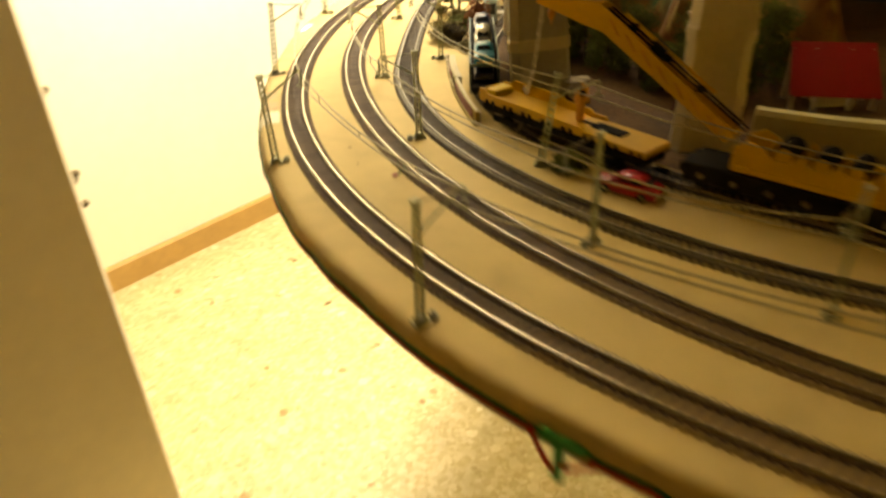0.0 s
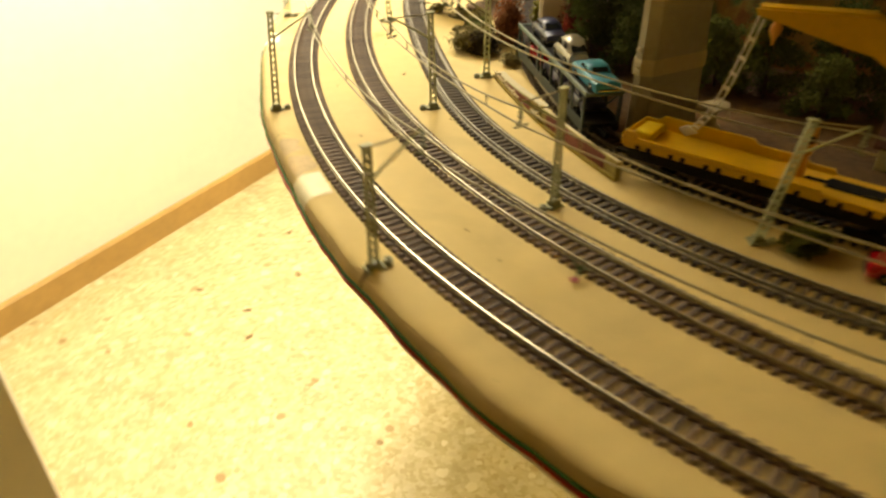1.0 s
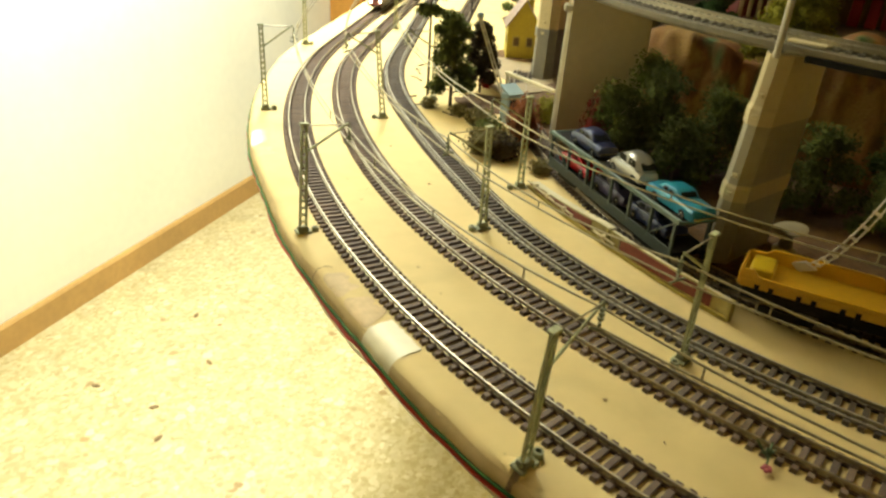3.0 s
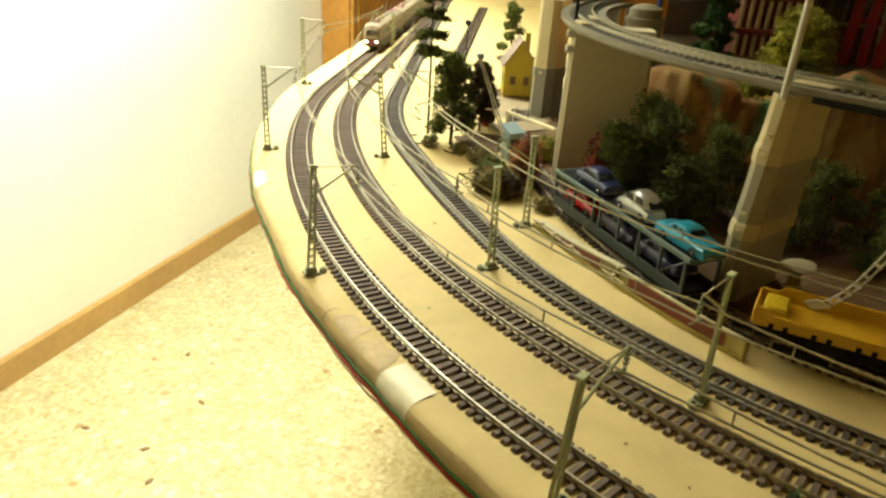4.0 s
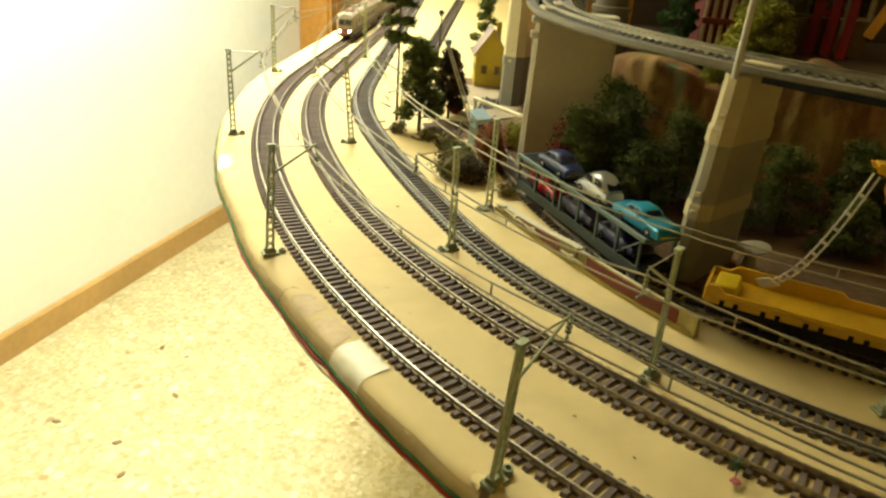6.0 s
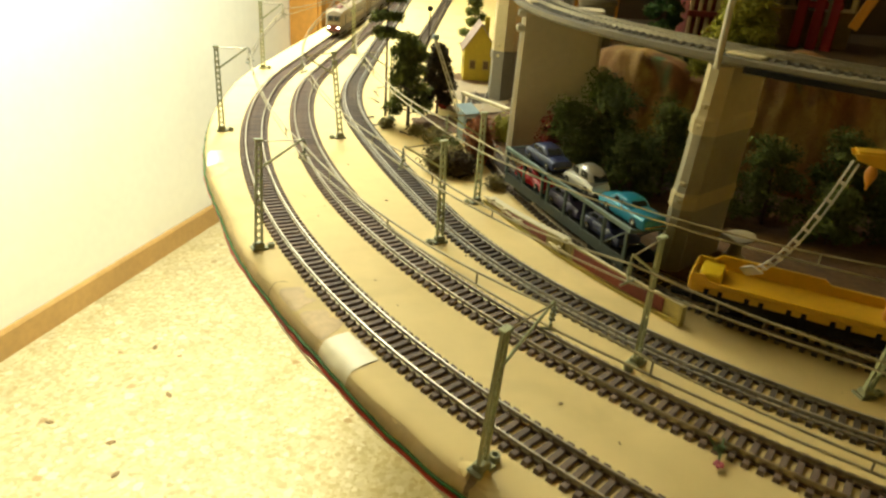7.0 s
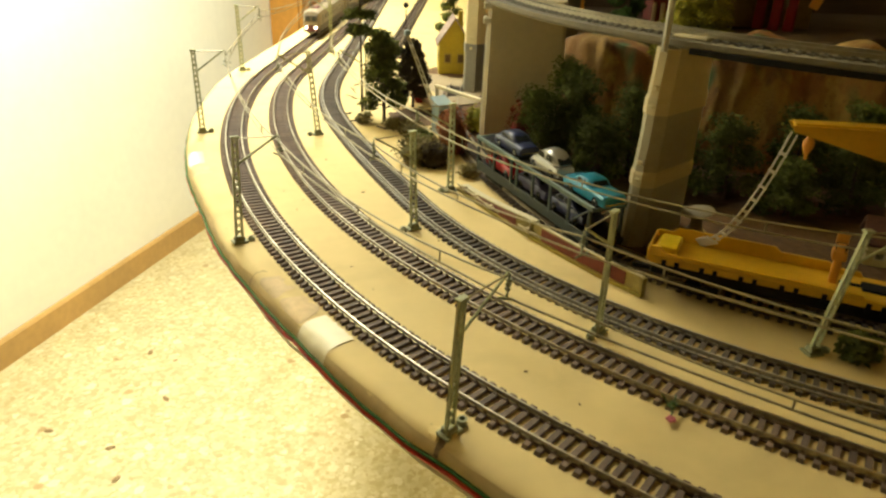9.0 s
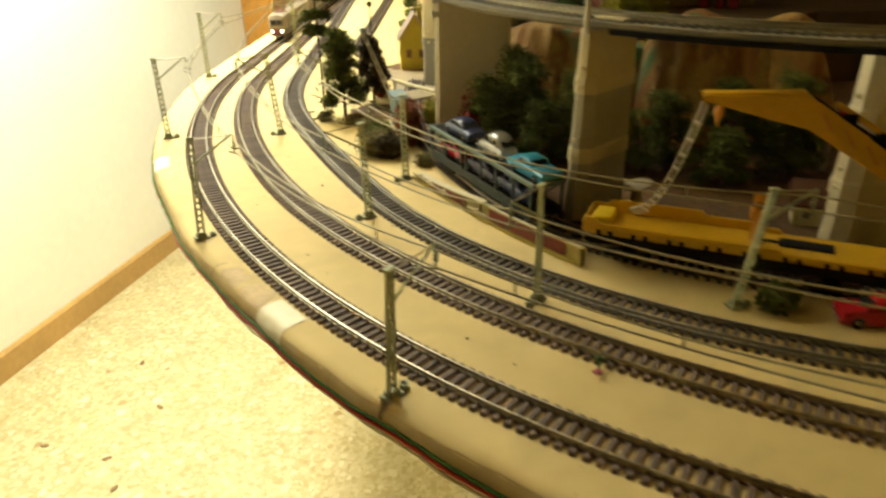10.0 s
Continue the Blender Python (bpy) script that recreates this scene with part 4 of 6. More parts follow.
for line, places in MASTS:
    tips = []
    for x, y, *lean in places:
        s = min((line.near_y(y) + 0.004 * k for k in range(-40, 41)), key=lambda v: (line.at(v)[0] - Vector((x, y, 0))).length)
        p, d = line.at(s, 0, 0)
        a = math.atan2(p.y - y, p.x - x)
        m = Matrix.Translation((x, y, Z0)) @ Euler((rng.gauss(0, 0.008), rng.gauss(0, 0.008), 0)).to_matrix().to_4x4() @ Matrix.Rotation(a, 4, "Z")
        if lean:
            up = Vector((lean[0], lean[1], MAST_H)).normalized()
            m = Matrix.Translation((x, y, Z0)) @ Vector((0, 0, 1)).rotation_difference(up).to_matrix().to_4x4() @ Matrix.Rotation(a, 4, "Z")
        if len(lean) > 2:
            m = m @ Matrix.Diagonal((1, 1, lean[2], 1))
        if not mast_used:
            first_mast.matrix_basis = m
            mast_used = True
        else:
            copy_thing(first_mast, m)
        tips.append(m @ Vector((0.033, 0, 0.065)))
    tips = [(v.x, v.y, v.z - 0.065) for v in tips]
    ends = [line.at(-1.0 if line is not TRACK_C else -0.75)[0], line.at(0.95)[0]]
    tips = [(ends[0].x, ends[0].y, Z0)] + tips + [(ends[1].x, ends[1].y, Z0)]
    for a, b in zip(tips, tips[1:]):
        a, b = Vector(a), Vector(b)
        sa, sb = [min((v * 0.004 - 1.2 for v in range(600)), key=lambda v: (line.at(v, 0, Z0)[0] - q).length) for q in (a, b)]
        pa, pb = line.at(sa, 0, Z0)[0], line.at(sb, 0, Z0)[0]
        bend = lambda k: (line.at(sa + (sb - sa) * k, 0, Z0)[0] - pa.lerp(pb, k)) * (0.95 if line is TRACK_C else 0.6)
        span = empty("catenary_span", a + Vector((0, 0, 0.065)), "thin brass overhead wire pair with droppers between masts", "overhead wire", "overhead wires")
        n = 16
        top = []
        for i in range(n + 1):
            k = i / n
            top.append((a.lerp(b, k) - a) + bend(k) + Vector((0, 0, 0.0100 - 0.026 * k * (1 - k))))
        bm = bmesh.new()
        sweep(bm, top, circle(0.0006, 6))
        part("messenger_wire", bm, WIRE, span)
        bm = bmesh.new()
        low = [(a.lerp(b, i / n) - a) + bend(i / n) + Vector((0, 0, 0.0 - 0.004 * (i / n) * (1 - i / n))) for i in range(n + 1)]
        sweep(bm, low, circle(0.0006, 6))
        part("contact_wire", bm, WIRE, span)
        for i in (3, 8, 13):
            bm = bmesh.new()
            rod(bm, low[i], top[i], 0.0005, None, 5)
            part("dropper", bm, WIRE, span)

# ---- viaduct deck and piers ----
DECK_Z = 1.252


def viaduct():
    t = empty("viaduct_deck", DECK.at(0.0, 0, DECK_Z)[0], "curved grey plastic viaduct deck that carries an upper track", "viaduct")
    back = Matrix.Translation(-t.location)
    bm = bmesh.new()
    sweep(bm, [back @ p for p in DECK.points(-0.75, 0.95, 0.0, DECK_Z)], [(-0.0205, 0.0008), (0.0205, 0.0008), (0.0225, 0.003), (0.0225, 0.0062), (0.0212, 0.0062), (0.0208, 0.0060), (-0.0208, 0.0060), (-0.0212, 0.0062), (-0.0225, 0.0062), (-0.0225, 0.003)])
    part("deck", bm, DECK_GREY, t)
    bm = bmesh.new()
    sweep(bm, [back @ p for p in DECK.points(0.14, 0.95, -0.0226, DECK_Z - 0.0022)], [(-0.0012, 0.0010), (0.0012, 0.0010), (0.0012, 0.0046), (-0.0012, 0.0046)])
    part("side_girder", bm, BLACK, t, "black girder along the deck's edge")
    for s, o in ((0.135, -0.012), (-0.12, -0.012), (-0.16, 0.006)):
        bm = bmesh.new()
        m = back @ DECK.frame_at(s, o, DECK_Z + 0.0062)
        box(bm, (-0.012, -0.004, 0), (0.012, 0.004, 0.0022), bevel=0.0006, m=m)
        part("track_clip", bm, PIER, t, "white plastic joint clip")


viaduct()


def octagon(hx, hy, cut):
    return [(-hx, -hy + cut), (-hx + cut, -hy), (hx - cut, -hy), (hx, -hy + cut), (hx, hy - cut), (hx - cut, hy), (-hx + cut, hy), (-hx, hy - cut)]


def prism(bm, profile0, profile1, z0, z1):
    a = [bm.verts.new((x, y, z0)) for x, y in profile0]
    b = [bm.verts.new((x, y, z1)) for x, y in profile1]
    k = len(a)
    for i in range(k):
        bm.faces.new((a[i], a[(i + 1) % k], b[(i + 1) % k], b[i]))
    bm.faces.new(a[::-1])
    bm.faces.new(b)


def pier(x, y, rz, top, hx, hy, cut, levels, label, grow=1.25, lean=(0, 0), base=PIER_GREY, band=PIER):
    """A tapered eight-sided pier built from stacked segments; levels: heights at which a banded joint sits."""
    t = empty("viaduct_pier", (x, y, Z0), label, "viaduct pier", "viaduct piers", rz=rz)
    h = top - Z0
    size = lambda z: 1 + (grow - 1) * (1 - z / h)
    zs = [0.0] + [l for l, _ in levels] + [h]
    mats = [base] + [m for _, m in levels]
    for i, (a, b) in enumerate(zip(zs, zs[1:])):
        bm = bmesh.new()
        mid = a + 0.55 * (b - a)
        f0, fm, f1 = size(a) * 1.035, size(mid), size(b)
        prism(bm, octagon(hx * f0, hy * f0, cut * f0), octagon(hx * fm, hy * fm, cut * fm), a, mid)
        prism(bm, octagon(hx * fm, hy * fm, cut * fm), octagon(hx * f1, hy * f1, cut * f1), mid, b)
        part("segment", bm, mats[i], t)
        if i < len(zs) - 2:
            f = size(b) * 1.0
            bm = bmesh.new()
            g = 1.045
            prism(bm, octagon(hx * f * g, hy * f * (g + 0.02), cut * f), octagon(hx * f * g, hy * f * (g + 0.02), cut * f), b - 0.001, b + 0.009)
            prism(bm, octagon(hx * f * g, hy * f * (g + 0.02), cut * f), octagon(hx * f, hy * f, cut * f), b + 0.009, b + 0.012)
            part("joint_band", bm, band, t, "raised band at the joint of two segments")
            for dx in (-1, 1):
                for dz in (0.003, 0.0165):
                    bm = bmesh.new()
                    box(bm, (dx * hx * f * 1.03 - 0.0012, -0.0022, b + dz), (dx * hx * f * 1.03 + 0.0012, 0.0022, b + dz + 0.0035), bevel=0.0008)
                    part("lug", bm, PIER, t)
    shear = Matrix.Identity(4)
    shear[0][2], shear[1][2] = lean[0] / h, lean[1] / h
    for ob in t.children:
        ob.data.transform(shear)
    return t


pier(0.1025, 0.770, 0.30, DECK_Z, 0.0280, 0.0088, 0.006, ((0.053, PIER_GREY), (0.108, PIER)), "tapered beige and grey banded viaduct pier on the board", 1.16, (-0.021, -0.017))
pier(0.221, 0.619, -0.30, DECK_Z, 0.0235, 0.012, 0.007, ((0.045, PIER_LIT), (0.095, PIER_LIT)), "tapered beige viaduct pier beside the crane, painted paler as if lit", 1.12, base=PIER_LIT, band=PIER_LIT)
pier(0.203, 1.262, 0.5, DECK_Z, 0.020, 0.016, 0.008, ((0.056, PIER),), "beige viaduct pier with a dark grey lower half", 1.05, base=PIER_SLATE, band=PIER_SLATE)


def slab_pier():
    t = empty("viaduct_abutment", (0.122, 1.0105, Z0), "broad plain beige viaduct pier with a white edge strip", "viaduct pier", rz=-0.50)
    bm = bmesh.new()
    prism(bm, octagon(0.0410, 0.016, 0.004), octagon(0.0385, 0.015, 0.0035), 0.0, DECK_Z - Z0)
    part("shaft", bm, PIER_DULL, t)
    bm = bmesh.new()
    rod(bm, (-0.0395, -0.010, 0.0), (-0.0370, -0.010, 0.132), 0.0030, 0.0028, 10)
    part("edge_pipe", bm, WHITE_PLASTIC, t, "white plastic pipe along its edge")
    for z in (0.128, 0.142):
        bm = bmesh.new()
        box(bm, (-0.0435, -0.015, z), (-0.032, -0.004, z + 0.007), bevel=0.0015)
        part("lug", bm, WHITE_PLASTIC, t)


slab_pier()


def pole(x, y, z, h, r, mat, lean, label):
    t = empty("deck_pole", (x, y, z), label, "pole", "poles on the piers")
    bm = bmesh.new()
    rod(bm, (0, 0, 0), (lean[0] * 0.6, lean[1] * 0.6, h * 0.6), r, r * 0.92, 10)
    part("lower_tube", bm, mat, t)
    bm = bmesh.new()
    rod(bm, (lean[0] * 0.6, lean[1] * 0.6, h * 0.6), (lean[0], lean[1], h), r * 0.72, r * 0.6, 10)
    part("upper_tube", bm, mat, t)
    bm = bmesh.new()
    rod(bm, (lean[0] * 0.595, lean[1] * 0.595, h * 0.595), (lean[0] * 0.62, lean[1] * 0.62, h * 0.62), r * 1.15, None, 10)
    part("collar", bm, mat, t)


pole(0.058, 0.736, DECK_Z - 0.001, 0.13, 0.0022, WHITE_PLASTIC, (0.004, 0.002), "thin white pole standing on a viaduct pier")
pole(0.079, 1.010, DECK_Z - 0.001, 0.13, 0.0016, BLACK, (0.001, 0.0), "thin black pole standing on a viaduct pier")

# ---- low platform wall between the tracks ----


def low_platform():
    """A low paper-topped platform beside the inner track: a painted front board on a base strip, rising towards the near end."""
    t = empty("platform", (0.02, 0.80, Z0), "low cream platform with a worn dark red front and olive base", "platform")
    mid = Line(0.008, 0.915, 0.95, 1.35, 0.12, 0.9, 0.7)
    back = Matrix.Translation((-0.02, -0.80, -Z0))
    height = lambda s: 0.0048 + 0.0080 * min(1.0, max(0.0, s / 0.105)) ** 1.3

    def board(s0, s1, o0, o1, lo, hi, step=0.006):
        """A strip along the line between two offsets; lo and hi give its heights at s."""
        bm = bmesh.new()
        n = max(2, int((s1 - s0) / step))
        rings = []
        for i in range(n + 1):
            s = s0 + (s1 - s0) * i / n
            rings.append([bm.verts.new(back @ mid.at(s, o, Z0 + z)[0]) for o, z in ((o0, lo(s)), (o1, lo(s)), (o1, hi(s)), (o0, hi(s)))])
        for a, b in zip(rings, rings[1:]):
            for k in range(4):
                bm.faces.new((a[k], a[(k + 1) % 4], b[(k + 1) % 4], b[k]))
        bm.faces.new(rings[0][::-1])
        bm.faces.new(rings[-1])
        bmesh.ops.recalc_face_normals(bm, faces=bm.faces[:])
        return bm

    for a, b, red0, red1, deep in ((0.0, 0.113, 0.002, 0.094, 0.0065), (0.116, 0.224, 0.011, 0.094, 0.0026)):
        part("top_board", board(a, b, -0.0008, deep, lambda s: 0.0004, lambda s: height(s)), PLATFORM_TOP, t, "pale paper-covered top")
        part("front_board", board(a, b, -0.0020, -0.0010, lambda s: 0.0004, lambda s: height(s) + 0.0007), DIRTY_CREAM, t, "yellowed front board")
        part("red_panel", board(a + red0, a + red1, -0.0027, -0.0016, lambda s: 0.0030 + 0.0006 * noise.noise(Vector((s * 150, 0, 3))), lambda s: height(s) - 0.0002 + 0.0005 * noise.noise(Vector((s * 120, 0, 8)))), RED_BOARD, t, "worn dark red paint field")
        part("base_strip", board(a - 0.001, b + 0.001, -0.0046, -0.0012, lambda s: 0.0002, lambda s: 0.0026), OLIVE, t, "olive-yellow plastic base strip")
    for s in (0.114, 0.2235):
        bm = bmesh.new()
        box(bm, (-0.0014, -0.0036, 0.0), (0.0014, 0.0010, height(s) + 0.0012), bevel=0.0004, m=back @ mid.frame_at(s, 0.0, Z0))
        part("post", bm, DIRTY_CREAM, t)
    for s in (0.012, 0.034, 0.060, 0.112):
        bm = bmesh.new()
        m = back @ mid.frame_at(s, -0.0040, Z0 + 0.0062)
        rod(bm, m @ Vector((-0.012, 0, 0)), m @ Vector((0.012, 0, 0)), 0.0009, None, 6)
        box(bm, (-0.002, -0.0015, -0.0015), (0.002, 0.0030, 0.002), m=m, bevel=0.0004)
        part("bracket", bm, PIER, t)
    return t


low_platform()


# ---- car transporter wagon ----
def transporter():
    c = TRACK_D.near_y(0.841)
    m = TRACK_D.frame_at(c, 0.0, Z0 + RAIL_TOP)
    t = empty("car_transporter_wagon", (0, 0, 0), "grey-green two-deck car transporter wagon loaded with toy cars", "model wagon")
    L, hw, top = 0.092, 0.0140, 0.0365
    bm = bmesh.new()
    box(bm, (-L, -hw, 0.0095), (L, hw, 0.0125), bevel=0.0005)
    box(bm, (-L * 0.7, -0.006, 0.005), (L * 0.7, 0.006, 0.0095))
    part("lower_deck", bm, BLACK, t)
    for sy in (-1, 1):
        bm = bmesh.new()
        box(bm, (-L, sy * hw - 0.0006, 0.0065), (L, sy * hw + 0.0006, 0.0150), bevel=0.0003)
        part("side_sill", bm, TEAL_DARK, t)
    # the upper deck in two halves
    gap = -0.022
    for a, b in ((-L - 0.002, gap - 0.001), (gap + 0.001, L + 0.002)):
        bm = bmesh.new()
        box(bm, (a, -hw, top - 0.0020), (b, hw, top - 0.0006))
        part("upper_deck", bm, BLACK, t)
        for sy in (-1, 1):
            bm = bmesh.new()
            box(bm, (a, sy * hw - 0.0011, top - 0.0022), (b, sy * hw + 0.0011, top + 0.0016), bevel=0.0004)
            part("side_rail", bm, TEAL_LIT, t)
        n = 3 if a < gap - 0.01 and b < 0 else 5
        for sy in (-1, 1):
            for i in range(n):
                x = a + 0.004 + i * (b - a - 0.008) / (n - 1)
                bm = bmesh.new()
                box(bm, (x - 0.0012, sy * hw - 0.0009, 0.0125), (x + 0.0012, sy * hw + 0.0009, top - 0.0015))
                part("post", bm, TEAL, t)
            x0, x1 = (a + 0.004, a + 0.004 + (b - a - 0.008) / (n - 1)) if b < 0 else (b - 0.004, b - 0.004 - (b - a - 0.008) / (n - 1))
            bm = bmesh.new()
            rod(bm, (x0, sy * hw, top - 0.002), (x1, sy * hw, 0.0145), 0.0007, None, 5)
            part("brace", bm, TEAL, t)
    for x in (-L - 0.0012, L + 0.0012):
        bm = bmesh.new()
        box(bm, (x - 0.0010, -hw, top - 0.0022), (x + 0.0010, hw, top + 0.0004), bevel=0.0003)
        part("end_rail", bm, TEAL_LIT, t)
    for sx in (-1, 1):
        bm = bmesh.new()
        for sy in (-1, 1):
            rod(bm, (sx * L, sy * 0.009, 0.011), (sx * (L + 0.006), sy * 0.009, 0.011), 0.0009, None, 6)
            rod(bm, (sx * (L + 0.006), sy * 0.009, 0.011), (sx * (L + 0.0068), sy * 0.009, 0.011), 0.003, None, 10)
        box(bm, (min(sx * L, sx * (L + 0.013)), -0.0018, 0.0065), (max(sx * L, sx * (L + 0.013)), 0.0018, 0.0092))
        part("buffer_beam", bm, BLACK, t)
        bogie(t, sx * L * 0.66, -0.001)
    t.matrix_basis = m
    for x, paint, shape, lab in ((-0.046, NAVY, "saloon", "dark blue toy saloon car on the transporter's upper deck"), (0.013, SILVER, "beetle", "silver round-backed toy car on the transporter's upper deck"), (0.072, TURQUOISE, "classic", "turquoise classic toy car on the transporter's upper deck")):
        model_car(m @ pose(x, 0, top - 0.0005, 0, 0, 180) @ Matrix.Scale(0.95, 4), paint, shape, lab)
    for x, paint, lab in ((-0.058, RED_CAR, "red toy car on the transporter's lower deck"), (-0.002, PURPLE, "violet toy car on the transporter's lower deck"), (0.052, NAVY, "dark blue toy car on the transporter's lower deck")):
        model_car(m @ pose(x, 0, 0.0126, 0, 0, 180), paint, "saloon", lab)


transporter()


# ---- crane train ----
def match_wagon():
    mid = Vector((0.1075, 0.6338, Z0 + RAIL_TOP))
    a = math.atan2(-0.775, 0.632)
    t = empty("crane_match_wagon", (0, 0, 0), "yellow flat wagon on a black underframe that carries a crane boom", "model wagon")
    L, hw = 0.093, 0.0165
    bm = bmesh.new()
    box(bm, (-L, -hw, 0.019), (L, hw, 0.0245), bevel=0.0006)
    part("bed", bm, YELLOW, t)
    for sy in (-1, 1):
        bm = bmesh.new()
        y0, y1 = sorted((sy * hw, sy * (hw - 0.0022)))
        side = [(-L, 0.0245), (-L, 0.030), (-0.084, 0.030), (-0.080, 0.0335), (-0.020, 0.0335), (-0.016, 0.0305), (0.012, 0.0305), (0.016, 0.0275), (0.030, 0.0275), (0.032, 0.0245)]
        if sy < 0:
            side = [(-L, 0.0245), (-L, 0.031), (-L + 0.006, 0.031), (-L + 0.010, 0.027), (-0.02, 0.027), (0.030, 0.0265), (0.032, 0.0245)]
        va = [bm.verts.new((x, y0, z)) for x, z in side]
        vb = [bm.verts.new((x, y1, z)) for x, z in side]
        bm.faces.new(va)
        bm.faces.new(vb[::-1])
        for i in range(len(va)):
            j = (i + 1) % len(va)
            bm.faces.new((va[i], va[j], vb[j], vb[i]))
        part("side_board", bm, YELLOW, t)
    bm = bmesh.new()
    box(bm, (-L + 0.003, -hw + 0.005, 0.0245), (-L + 0.017, hw - 0.006, 0.0305), bevel=0.0025, seg=3)
    part("end_locker", bm, YELLOW_BRIGHT, t, "bright yellow rounded locker")
    bm = bmesh.new()
    box(bm, (-L - 0.0016, -hw, 0.020), (-L, hw, 0.0295), bevel=0.0006)
    part("headboard", bm, YELLOW, t)
    bm = bmesh.new()
    box(bm, (0.030, -0.006, 0.0245), (0.062, 0.006, 0.0262), bevel=0.0008)
    part("well", bm, BLACK, t, "black recessed well")
    bm = bmesh.new()
    box(bm, (0.0120, -0.0032, 0.0245), (0.0165, 0.0032, 0.042), bevel=0.0006)
    box(bm, (0.0100, -0.0052, 0.040), (0.0182, 0.0052, 0.0465), bevel=0.0012, seg=2)
    box(bm, (0.0106, 0.0022, 0.0460), (0.0176, 0.0052, 0.0560), bevel=0.0012, seg=2)
    box(bm, (0.0112, -0.0052, 0.0460), (0.0160, -0.0030, 0.0515), bevel=0.0008)
    part("boom_rest", bm, ORANGE, t, "orange forked boom rest, the dark of its fork painted in")
    # solid black block between the fork's arms, painting in the dark of a hollow
    bm = bmesh.new()
    box(bm, (0.0110, -0.0036, 0.0464), (0.0170, 0.0024, 0.0497), bevel=0.0006)
    part("dark_fork_block", bm, BLACK, t)
    bm = bmesh.new()
    box(bm, (0.0180, -0.0008, 0.0245), (0.0340, 0.0014, 0.0256))
    part("draw_bar", bm, BLACK, t)
    bm = bmesh.new()
    box(bm, (-L + 0.002, -0.0135, 0.0105), (L - 0.002, 0.0135, 0.019), bevel=0.0004)
    part("underframe", bm, BLACK, t)
    for i in range(8):
        x = -L + 0.010 + i * 0.0235
        for sy in (-1, 1):
            bm = bmesh.new()
            box(bm, (x - 0.0014, sy * hw - 0.0012, 0.016), (x + 0.0014, sy * hw + 0.0012, 0.0225))
            box(bm, (x + 0.0066, sy * hw - 0.0012, 0.016), (x + 0.0094, sy * hw + 0.0012, 0.0225))
            part("stake_pocket", bm, BLACK, t)
    for sx in (-1, 1):
        bogie(t, sx * L * 0.68, -0.001)
        bm = bmesh.new()
        box(bm, (min(sx * L, sx * (L + 0.012)), -0.0018, 0.0065), (max(sx * L, sx * (L + 0.012)), 0.0018, 0.0092))
        part("coupling", bm, BLACK, t)
    t.matrix_basis = Matrix.Translation(mid) @ Matrix.Rotation(a, 4, "Z")


match_wagon()
TIP = Vector((0.084, 0.650, 1.2225))


